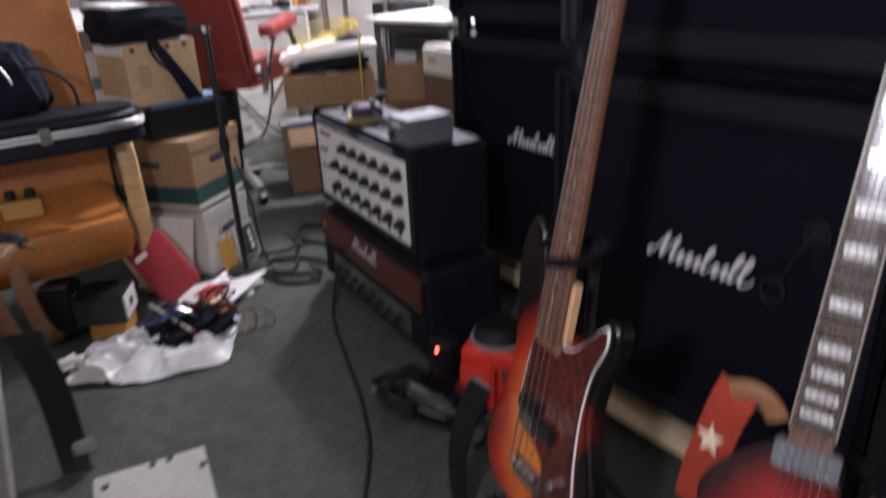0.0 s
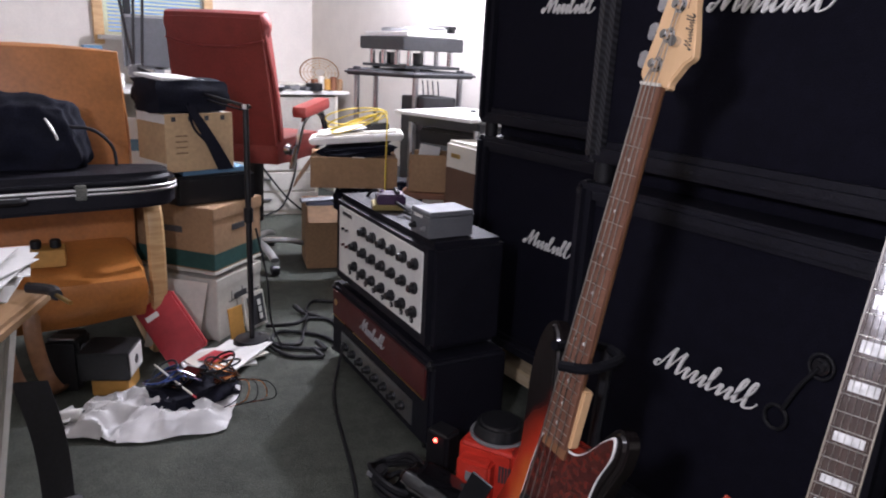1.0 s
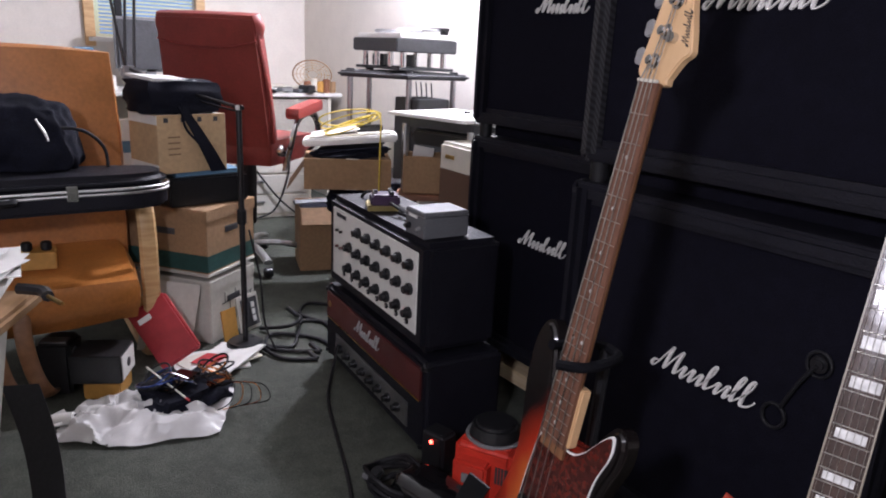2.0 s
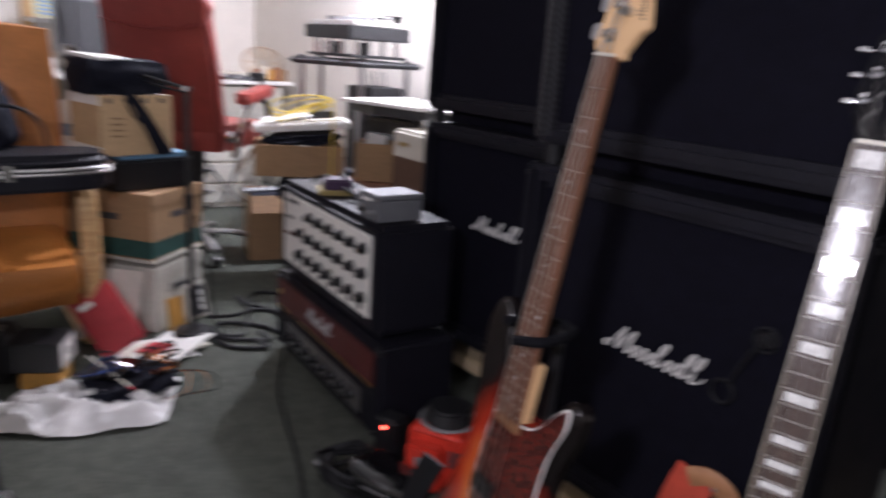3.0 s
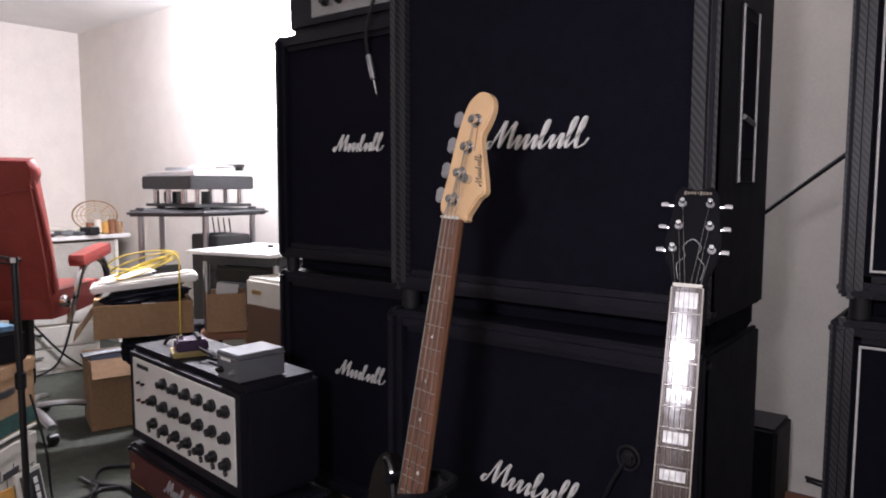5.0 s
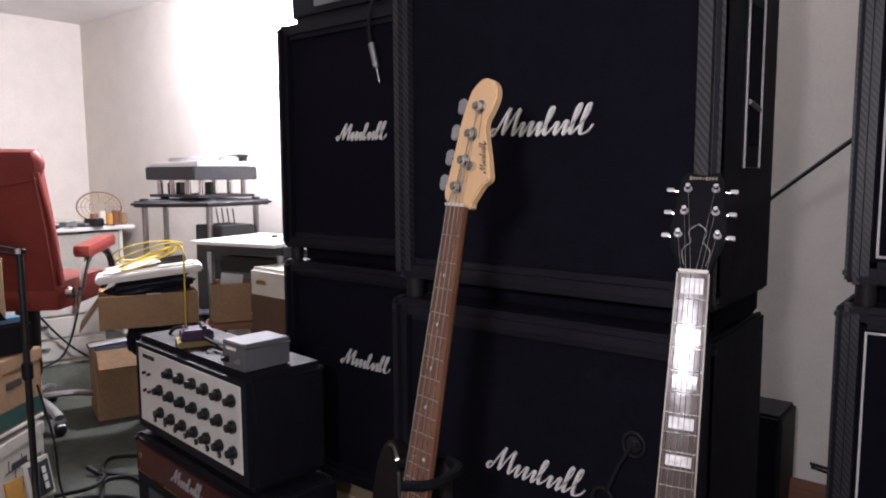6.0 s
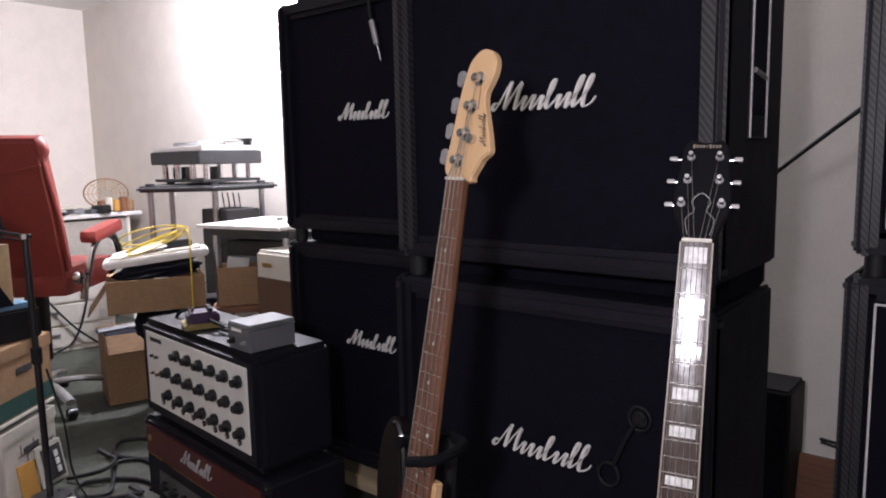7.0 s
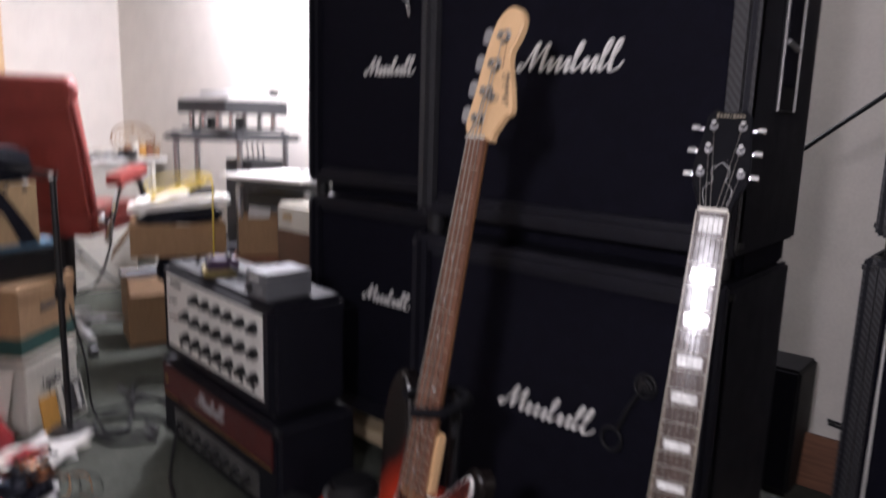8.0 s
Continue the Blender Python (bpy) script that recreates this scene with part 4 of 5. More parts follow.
for k in range(7):
    ph, rr_ = rng.uniform(0, 6), rng.uniform(0.05, 0.095)
    part("loop", tube([(rr_ * math.cos(a + ph) + rng.uniform(-0.01, 0.01), 0.75 * rr_ * math.sin(a + ph), 0.012 + k * 0.009 + 0.03 * math.sin(a * 1.0 + ph) ** 2) for a in [i * math.pi / 5 for i in range(10)]], 0.0065, closed=True, n=3, seg=6), M["rubber"], cc)
part("plug", box((0.03, 0.05, 0.028), (-0.01, -0.05, 0.085), 0.006, (10, 20, 30)), M["plastic"], cc)
part("plug_face", box((0.018, 0.004, 0.018), (-0.018, -0.077, 0.085), 0.004, (10, 20, 30)), M["grey"], cc)

po = thing("black_pouch", (-1.00, -0.285, 0.0, 0, 0, 25), "glossy black zipped pouch among cables on the carpet", "pouch")
part("shell", cushion((0.21, 0.13, 0.085), (0, 0, 0.046), (0, 8, 0), 0.55, wob=0.15, seed=9), M["gloss"], po, soft=True)
part("zip", tube([(-0.09, -0.035, 0.06), (-0.03, -0.066, 0.06), (0.04, -0.066, 0.055), (0.09, -0.04, 0.045)], 0.003), M["steel"], po, "metal zip")
part("wrist_loop", tube([(0.09, 0.0, 0.05), (0.15, -0.03, 0.02), (0.14, -0.09, 0.010), (0.08, -0.07, 0.03)], 0.005), M["rubber"], po)
fc = thing("floor_lead", (0, 0, 0), "long black lead lying over the carpet", "cable")
part("lead", tube([(-1.86, -0.13, 0.13), (-1.83, -0.17, 0.04), (-1.70, -0.25, 0.009), (-1.45, -0.34, 0.009), (-1.27, -0.40, 0.009), (-1.12, -0.46, 0.009), (-0.98, -0.53, 0.009), (-0.80, -0.66, 0.009)], 0.0055), M["rubber"], fc)
for k, pts in enumerate(([(-2.06, 0.0, 0.01), (-2.30, 0.08, 0.01), (-2.42, -0.02, 0.01), (-2.30, -0.10, 0.01), (-2.18, -0.18, 0.01), (-2.25, -0.28, 0.01)],
                         [(-2.04, -0.03, 0.01), (-2.22, -0.06, 0.01), (-2.34, -0.20, 0.01), (-2.20, -0.26, 0.01), (-2.08, -0.10, 0.01)],
                         [(-2.08, 0.06, 0.01), (-2.45, 0.20, 0.01), (-2.62, 0.10, 0.01), (-2.50, 0.0, 0.01), (-2.35, 0.05, 0.01), (-2.10, 0.02, 0.016)],
                         [(-2.28, -0.30, 0.02), (-2.10, -0.26, 0.01), (-2.02, -0.14, 0.01)],
                         [(-2.42, -0.22, 0.012), (-2.30, -0.14, 0.05), (-2.36, -0.06, 0.05), (-2.50, -0.02, 0.012)])):
    o = thing("floor_lead", (0, 0, 0), "tangled black lead on the carpet beside the amplifiers", "cable", "tangled floor leads")
    part("lead", tube(pts, 0.008), M["rubber"], o)
    part("plug", tube([pts[-1], (pts[-1][0] - 0.05, pts[-1][1] - 0.02, pts[-1][2] + 0.02)], 0.011, smooth=False), M["plastic"], o)

bd = thing("white_board", (-1.20, -1.006, 0, 0, 0, -11), "white metal plate with bolt holes lying on the carpet", "plate")
part("plate", box((0.235, 0.268, 0.012), (0, 0, 0.007), 0.003), M["zinc"], bd)
for x, y in ((-0.067, -0.106), (-0.100, 0.006), (-0.102, 0.047), (-0.038, 0.122)):
    part("bolt", rod(0.009, 0.006, (x, y, 0.012), bevel=0.001), M["print_"], bd)

pb = thing("plastic_bag", (-1.83, -0.83, 0), "crumpled white plastic bag flat on the carpet", "bag")


def bag_at(u, v):
    bow = math.sin(math.pi * u)
    a = Vector((-0.06, -0.26, 0)).lerp(Vector((0.16, 0.19, 0)), u) + Vector((0.045, -0.05, 0)) * bow
    c = Vector((-0.17, -0.19, 0)).lerp(Vector((-0.10, 0.33, 0)), u) + Vector((-0.11, -0.03, 0)) * bow
    p = a.lerp(c, v)
    if v == 0 and abs(u - 0.36) < 0.06:
        p += Vector((-0.05, 0, 0))
    e = min(u, 1 - u, v, 1 - v)
    n = noise.fractal(Vector((u * 5.2, v * 3.4, 1.3)), 0.8, 2.1, 4)
    r = 1 - abs(noise.noise(Vector((u * 7, v * 4.5, 7.7)))) * 2
    p += Vector((noise.noise(Vector((u * 6, v * 6, 3))), noise.noise(Vector((u * 6, v * 6, 9))), 0)) * 0.018
    p.z = 0.006 + max(0, 0.022 + 0.034 * n + 0.024 * r) * min(1, e * 7 + 0.12)
    return p


part("sheet", sheet(44, 34, bag_at), M["bag"], pb)
part("handle_strip", tube([(-0.10, -0.22, 0.03), (-0.13, -0.265, 0.014), (-0.17, -0.26, 0.012), (-0.18, -0.20, 0.03)], 0, flat=(0.014, 0.003)), M["bag"], pb)

cl = thing("wire_coil", (-1.905, -0.675, 0.05), "small coil of copper and blue wire on a bag", "wire")
rng = random.Random(8)
for k in range(9):
    ph, rr_ = rng.uniform(0, 6), rng.uniform(0.045, 0.085)
    cxx, cyy = (-0.05, -0.08) if k < 4 else (0.02, 0.09)
    mt = "bluefoil" if k in (0, 2) else "plastic" if k < 4 else "copper" if k % 2 else "rubber"
    part("loop", tube([(cxx + rr_ * math.cos(a + ph), cyy + rr_ * math.sin(a + ph) * 0.8, 0.01 + k * 0.006 + 0.03 * (1 + math.sin(a + ph * 2))) for a in [i * math.pi / 4 for i in range(8)]], 0.0036, closed=True, n=3, seg=6), M[mt], cl)
part("pouch", cushion((0.19, 0.26, 0.075), (-0.02, 0.0, -0.008), (0, 0, 20), 0.5, wob=0.35, seed=6), M["navy"], cl, "crumpled black pouch")
part("clip", box((0.05, 0.10, 0.02), (-0.06, -0.09, 0.03), 0.004, (12, 0, 30)), M["plastic"], cl)
part("film_case", box((0.10, 0.13, 0.012), (-0.01, -0.03, 0.046), 0.003, (10, -8, 24)), M["gloss"], cl, "glossy black case")
for k in range(6):
    part("film_strip", tube([(-0.055 + 0.012 * k, -0.10 + 0.01 * k, 0.045), (-0.04 + 0.016 * k, -0.05, 0.068 + 0.008 * (k % 3)), (0.0 + 0.012 * k, 0.02, 0.05)], 0, flat=(0.0045, 0.0010), seg=6), M["bluefoil"] if k % 2 else M["chrome"], cl, "shiny foil strip")
for k in range(5):
    part("stray_wire", tube([(0.05, 0.10 + 0.01 * k, 0.03), (0.10 + 0.012 * k, 0.13 + 0.02 * k, 0.045), (0.14 + 0.01 * k, 0.10 + 0.03 * k, 0.0), (0.10, 0.05 + 0.03 * k, -0.042)], 0.0018, seg=5), M["copper"] if k % 2 else M["rubber"], cl)
part("pencil", tube([(-0.10, -0.10, 0.075), (0.105, -0.03, 0.035)], 0.0032, smooth=False, seg=6), M["cream"], cl, "pale pencil")
part("pencil_tip", tube([(0.105, -0.03, 0.035), (0.122, -0.024, 0.032)], 0.0034, smooth=False, seg=6), M["redpaper"], cl, "red pencil end")
for k in range(3):
    part("bare_end", tube([(0.0 + 0.02 * k, 0.06, 0.02), (0.06 + 0.02 * k, 0.10, 0.05 + 0.01 * k), (0.03, 0.15, 0.03)], 0.004), M["copper"], cl)

kb = thing("black_carton", (-2.17, -0.915, 0.0, 0, 0, 62), "black carton with a white printed end on the floor", "box")
part("lower_box", box((0.12, 0.13, 0.06), (0.045, 0, 0.03), 0.004), M["orange"], kb, "tan cardboard box")
part("carton", box((0.165, 0.15, 0.10), (0.0325, 0, 0.112), 0.003), M["plastic"], kb)
part("end_label", box((0.003, 0.13, 0.085), (0.1165, 0, 0.112), 0.001), M["white"], kb, "white printed end")
part("print_spot", rod(0.016, 0.002, (0.118, 0, 0.112), (0, 90, 0), seg=14), M["print_"], kb)
kb2 = thing("black_case", (-2.245, -1.005, 0.0, 0, 0, 62), "small black case with grey tabs on the floor", "case")
part("body", box((0.11, 0.12, 0.19), (0, 0, 0.097), 0.012), M["plastic"], kb2)
part("tab", box((0.09, 0.05, 0.006), (0.0, -0.03, 0.194), 0.003), M["steel"], kb2)
part("tab", rod(0.026, 0.004, (0.057, -0.02, 0.14), (0, 90, 0)), M["silver"], kb2)
bt = thing("drink_bottle", (-1.98, -1.10, 0.02, 0, 82, 65), "small clear plastic bottle lying on a bag", "bottle")
part("bottle", rod(0.02, 0.10, (0, 0, 0), bevel=0.005), M["white"], bt)
part("bottle_cap", rod(0.012, 0.03, (0, 0, 0.10)), M["dgrey"], bt)

# ---- boxes between the chairs ----
def carton(name, at, size, mat, label, lid=None, flaps=False, slots=True, cat="box", open_top=False):
    c = thing(name, at, label, cat)
    w, d, h = size
    t = 0.005
    for nm, s, p in (("front_side", (w, t, h), (0, -d / 2, h / 2)), ("back_side", (w, t, h), (0, d / 2, h / 2)), ("left_side", (t, d - t, h), (-w / 2 + t / 2, 0, h / 2)),
                     ("right_side", (t, d - t, h), (w / 2 - t / 2, 0, h / 2)), ("bottom", (w - 2 * t, d - 2 * t, t), (0, 0, t / 2))):
        part(nm, box(s, p, 0.0015, seg=1), mat, c)
    if not open_top:
        part("top", box((w - 2 * t, d - 2 * t, t), (0, 0, h - t), 0.0015, seg=1), mat, c)
    if lid:
        part("lid", box((w + 0.012, d + 0.012, 0.05), (0, 0, h - 0.02), 0.003), lid, c)
    if flaps:
        for s in (-1, 1):
            part("flap", box((w, d * 0.45, 0.004), (0, s * (d / 2 + d * 0.18), h - 0.02), 0.001, (s * 25, 0, 0)), mat, c)
    if slots:
        part("hand_slot", box((0.09, 0.004, 0.026), (0, -d / 2 - 0.003, h * 0.62), 0.012), M["print_"], c)
        part("hand_slot", box((0.004, 0.09, 0.026), (-w / 2 - 0.003, 0, h * 0.62), 0.012), M["print_"], c)
    return c


BZ = 127.0
c1 = carton("archive_box", (-2.62, -0.43, 0, 0, 0, BZ), (0.31, 0.37, 0.262), M["whitecard"], "white archive box with a printed brick pattern on the floor", M["whitecard"])
for i in range(3):
    part("print_line", box((0.22, 0.002, 0.003), (0.03, -0.188, 0.06 + i * 0.045), 0), M["print_"], c1)
    for j in range(3):
        part("print_line", box((0.003, 0.002, 0.04), (-0.06 + j * 0.075 + (i % 2) * 0.035, -0.188, 0.083 + i * 0.045), 0), M["print_"], c1)
c2 = carton("archive_box", (-2.63, -0.43, 0.30, 0, 0, BZ), (0.33, 0.38, 0.26), M["card"], "brown archive box with a green printed base on another box")
part("rim", box((0.345, 0.395, 0.05), (0, 0, 0.235), 0.003), M["card"], c2)
part("green_band", box((0.334, 0.386, 0.07), (0, 0, 0.040), 0.002), M["greencard"], c2, "dark green printed band")
c1b = thing("box_lid", (-2.62, -0.43, 0.287, 0, 0, BZ), "flat white box lid between two boxes", "lid")
part("lid", box((0.33, 0.38, 0.012), (0, 0, 0.006), 0.002), M["whitecard"], c1b)
c3 = thing("black_case", (-2.60, -0.43, 0.561, 0, 0, 100), "black flat case lying on a cardboard box", "case")
part("body", box((0.34, 0.24, 0.115), (0.02, 0, 0.060), 0.008), M["plastic"], c3)
part("folder", box((0.28, 0.19, 0.018), (0.03, 0.0, 0.1265), 0.002), M["blue"], c3, "blue folder")
c4 = carton("printed_carton", (-2.60, -0.475, 0.697, 0, 0, 106 - 180 + 165), (0.29, 0.22, 0.225), M["card3"], "brown carton with white printed bands on a black case", None, slots=False)
c4.matrix_world = pose(-2.60, -0.475, 0.697, 0, 0, 104)
for z in (0.018, 0.205):
    part("white_band", box((0.292, 0.222, 0.036), (0, 0, z), 0.001), M["paper"], c4, "white printed band")
for i in range(4):
    part("print_bar", box((0.018, 0.002, 0.018), (-0.11 + i * 0.07, -0.1125, 0.205), 0), M["print_"], c4)
    part("print_bar", box((0.05, 0.002, 0.006), (-0.08, -0.1117, 0.14 - 0.022 * i), 0), M["card2"], c4)
c5 = thing("shoulder_bag", (-2.60, -0.49, 0.923, 0, 0, 104), "dark bag with a hanging strap and papers on top", "bag")
part("bag_body", cushion((0.31, 0.22, 0.125), (0, 0, 0.062), puff=0.25, wob=0.12, seed=2), M["navy"], c5)
part("paper", box((0.20, 0.17, 0.012), (-0.04, 0.0, 0.128), 0.002, (4, 3, 8)), M["paper"], c5, "white papers")
b = sheet(14, 2, lambda u, v: (-0.03 + 0.15 * u + (v - 0.5) * 0.035 * (1 + u), -0.122 - 0.012 * math.sin(u * 3.1), 0.03 - 0.26 * u))
part("hanging_strap", thicken(b, 0.004), M["navy"], c5, "dark webbing strap")
part("strap_loop", tube([(-0.03, -0.118, 0.04), (-0.02, -0.125, -0.05), (0.04, -0.125, -0.12), (0.10, -0.125, -0.20)], 0.005), M["navy"], c5)

pk = thing("red_packet", (-2.25, -0.655, 0.0, 0, 0, 72), "red printed packet leaning on a box", "packet")
part("packet", box((0.16, 0.035, 0.25), (0, 0, 0.145), 0.008, (-24, -34, 0)), M["redpaper"], pk)
part("print_bar", box((0.05, 0.002, 0.02), (-0.06, -0.052, 0.215), 0, (-24, -34, 0)), M["paper"], pk)
wp = thing("white_card", (-2.40, -0.60, 0.0, 0, 0, 70), "white card leaning behind a red packet", "card")
part("card", box((0.20, 0.006, 0.28), (0, 0, 0.14), 0.001, (-14, 10, 0)), M["whitecard"], wp)
mg = thing("magazine_pile", (-2.21, -0.50, 0.0, 0, 0, 20), "loose printed magazines on the carpet", "magazine")
for i in range(3):
    part("magazine", box((0.20, 0.27, 0.006), (0.02 * i, 0.02 * i, 0.005 + i * 0.008), 0.001, (0, -3 * i, 25 * i - 30)), M["paper"] if i % 2 == 0 else M["cream"], mg)
part("print_patch", box((0.10, 0.10, 0.002), (0.02, -0.02, 0.026), 0, (0, -5, 15)), M["redpaper"], mg)
sg = thing("framed_card", (-2.450, -0.262, 0.0, 0, 0, 118), "small black card with white bars leaning on a box", "card")
part("card", box((0.125, 0.008, 0.155), (0, 0, 0.085), 0.001, (-10, 0, 0)), M["whitecard"], sg)
part("black_field", box((0.095, 0.004, 0.125), (0.005, -0.005, 0.085), 0, (-10, 0, 0)), M["print_"], sg)
for i in range(3):
    part("white_bar", box((0.018, 0.003, 0.024), (0.022, -0.010 + 0.006 * (i - 1), 0.055 + i * 0.030), 0, (-10, 0, 0)), M["logo"], sg)
og = thing("orange_card", (-2.385, -0.365, 0.0, 0, 0, 118), "orange envelope leaning on a box", "card")
part("card", box((0.08, 0.006, 0.135), (0, 0, 0.068), 0.001, (-8, 0, 0)), M["orange"], og)

# ---- microphone stand and desk lamp arm ----
ms = thing("microphone_stand", (-2.276, -0.338, 0), "black microphone stand with a boom arm", "microphone stand")
part("base", rod(0.075, 0.035, (0, 0, 0), bevel=0.010, seg=32), M["plastic"], ms)
part("pole", tube([(0, 0, 0.03), (0, 0, 0.965)], 0.0115, smooth=False, seg=12), M["plastic"], ms)
part("clutch", rod(0.018, 0.06, (0, 0, 0.52), bevel=0.004), M["rubber"], ms)
part("top_cap", rod(0.020, 0.018, (0, 0, 0.958), bevel=0.003), M["chrome"], ms, "pale metal top")
part("boom", tube([(0.02, 0.01, 0.965), (-0.30, -0.12, 1.005), (-0.62, -0.25, 1.075)], 0.007, smooth=False), M["plastic"], ms)
part("lead", tube([(0.01, 0.005, 0.95), (-0.25, -0.08, 0.975), (-0.60, -0.24, 1.05)], 0.004), M["rubber"], ms)
part("lead", tube([(0.02, 0.02, 0.5), (0.05, 0.05, 0.30), (0.06, 0.06, 0.12), (0.10, 0.09, 0.012)], 0.004), M["rubber"], ms)
al = thing("desk_lamp", (-2.90, -0.585, 0), "black sprung arm lamp clamped to a stand", "lamp")
part("pole", tube([(0, 0, 0), (0, 0, 1.04)], 0.010, smooth=False), M["plastic"], al)
part("base", rod(0.10, 0.02, (0, 0, 0), bevel=0.005), M["plastic"], al)
part("clamp", box((0.05, 0.06, 0.05), (0, 0, 1.06), 0.008), M["steel"], al)
for dy in (-0.012, 0.024):
    part("arm", tube([(0, dy, 1.06), (-0.02, dy + 0.045, 1.75)], 0.006, smooth=False), M["plastic"], al)
part("lower_arm", tube([(0, -0.01, 1.08), (0.0, -0.05, 1.35)], 0.006, smooth=False), M["plastic"], al)
part("head", rod(0.05, 0.12, (0.0, 0.04, 1.74), (40, 0, 0), r2=0.02), M["plastic"], al)

# ---- bent-wood armchair ----
ar = thing("armchair", (-2.62, -1.03, 0, 0, 0, 88), "tan leather armchair with a bent beech frame", "armchair")
part("backrest", cushion((0.70, 0.14, 0.81), (0, 0.10, 0.745), (-8, 0, 0), 0.15), M["tanlea"], ar, "tall tan leather back")
part("seat", cushion((0.64, 0.54, 0.16), (0, -0.17, 0.335), (6, 0, 0), 0.28, wob=0.05), M["tanlea"], ar, "soft tan leather seat")
for s in (-1, 1):
    part("arm_frame", tube([(s * 0.36, 0.22, 0.36), (s * 0.36, 0.0, 0.60), (s * 0.36, -0.22, 0.625), (s * 0.36, -0.30, 0.55), (s * 0.36, -0.31, 0.30), (s * 0.36, -0.30, 0.10), (s * 0.36, -0.22, 0.02), (s * 0.36, 0.22, 0.016)], 0, flat=(0.032, 0.014), seg=8), M["oak"], ar, "bent beech side frame")
part("cross_rail", box((0.72, 0.05, 0.03), (0, -0.20, 0.22), 0.006), M["oak"], ar)
for dx in (-0.115, -0.03):
    part("front_runner", tube([(dx - 0.03, -0.42, 0.36), (dx - 0.035, -0.475, 0.24), (dx - 0.015, -0.485, 0.11), (dx + 0.02, -0.46, 0.03), (dx + 0.05, -0.38, 0.012)], 0, flat=(0.026, 0.010), seg=10), M["neckback"], ar, "bent beech runner")
bx = thing("small_tan_box", (-2.37, -1.03, 0.415, 0, 0, 80), "small tan box with black caps on the seat", "box")
part("body", box((0.12, 0.08, 0.06), (0, 0, 0.03), 0.003), M["orange"], bx)
for dx in (-0.03, 0.03):
    part("cap", rod(0.018, 0.03, (dx, 0, 0.06), bevel=0.004), M["plastic"], bx)
gc = thing("guitar_case", (-2.27, -1.00, 0.642, 0, 0, 84), "black guitar case with silver edge trim lying across the chair arms", "guitar case")
CASE = [(p.x, p.y) for p in spline([(-0.62, -0.15, 0), (-0.3, -0.17, 0), (0.05, -0.13, 0), (0.26, -0.11, 0), (0.36, -0.06, 0), (0.38, 0.02, 0), (0.34, 0.10, 0), (0.2, 0.13, 0), (-0.1, 0.15, 0), (-0.45, 0.18, 0), (-0.66, 0.12, 0), (-0.72, 0.0, 0)], 4, True)]
part("lower_shell", plate(CASE, 0.0, 0.068, 0.012), M["black"], gc)
part("lid", plate(CASE, 0.066, 0.118, 0.022), M["black"], gc)
part("edge_trim", tube([(x * 1.010, y * 1.025, 0.0595) for x, y in CASE], 0.0052, seg=10, smooth=False, closed=True), M["rail"], gc, "silver metal edge")
part("edge_trim", tube([(x * 1.010, y * 1.025, 0.0735) for x, y in CASE], 0.0052, seg=10, smooth=False, closed=True), M["rail"], gc, "silver metal edge")
for x in (-0.35, 0.08):
    lt = part("latch", box((0.035, 0.012, 0.05), (x, -0.155 if x < 0 else -0.132, 0.068), 0.003), M["chrome"], gc, "chrome latch")
part("handle", tube([(-0.20, -0.17, 0.06), (-0.19, -0.20, 0.06), (-0.09, -0.195, 0.06), (-0.08, -0.16, 0.06)], 0.010), M["rubber"], gc)
jb = thing("dark_jacket", (-2.40, -1.05, 0.762, 0, 0, 80), "dark navy jacket with a metal zip heaped on a guitar case", "jacket")
b = bmesh.new()
bmesh.ops.create_cube(b, size=2)
bmesh.ops.subdivide_edges(b, edges=b.edges[:], cuts=22, use_grid_fill=True)
for v in b.verts:
    c = v.co.normalized()
    q = v.co.lerp(c * 1.15, 0.65)
    fold = noise.fractal(Vector((c.x * 2.2, c.y * 2.2, c.z * 0.9 + 4)), 0.9, 2.0, 3)
    crease = 1 - abs(noise.noise(Vector((c.x * 3.1, c.y * 3.4, c.z * 1.2)))) * 2
    q *= 1 + 0.13 * fold + 0.045 * crease
    q.x *= 1 + 0.25 * max(0, -q.z)
    v.co = Vector((q.x * 0.19 - 0.03, q.y * 0.125, max(0.0, q.z * 0.125 + 0.095)))
part("cloth", b, M["navy"], jb, soft=True)
part("zip", tube([(0.07, -0.12, 0.17), (0.09, -0.125, 0.13), (0.10, -0.125, 0.10)], 0.006), M["chrome"], jb, "metal zip")
part("cord", tube([(0.10, -0.10, 0.14), (0.20, -0.08, 0.13), (0.26, -0.05, 0.07), (0.27, -0.05, 0.0)], 0.006), M["rubber"], jb)

# ---- work table at the chair ----
tb = thing("work_table", (-1.15, -1.125, 0, 0, 0, -27), "wooden table with white legs and papers on it", "table")
part("tabletop", box((0.90, 0.62, 0.028), (0.45, -0.31, 0.706), 0.008), M["tablewood"], tb, "wooden top with shade put into its colour")
for x, y in ((0.06, -0.06), (0.84, -0.06), (0.06, -0.56), (0.84, -0.56)):
    b = box((0.04, 0.03, 0.69), (x, y, 0.346), 0.006)
    for v in b.verts:
        v.co.y += math.copysign(0.12, -0.31 - y) * (0.69 - v.co.z) / 0.69
    part("leg", b, M["whitecard"], tb, "white painted splayed leg")
pp = thing("paper_stack", (-1.20, -1.22, 0.721, 0, 0, -20), "untidy stack of white papers on a table", "paper")
rng = random.Random(3)
for i in range(9):
    part("sheet", box((0.20, 0.28, 0.002), (0.02 + rng.uniform(-0.03, 0.03), -0.10 + rng.uniform(-0.03, 0.03), 0.003 + i * 0.0075), 0, (rng.uniform(-2, 2), rng.uniform(-3, 3), rng.uniform(-20, 20))), M["paper"], pp)
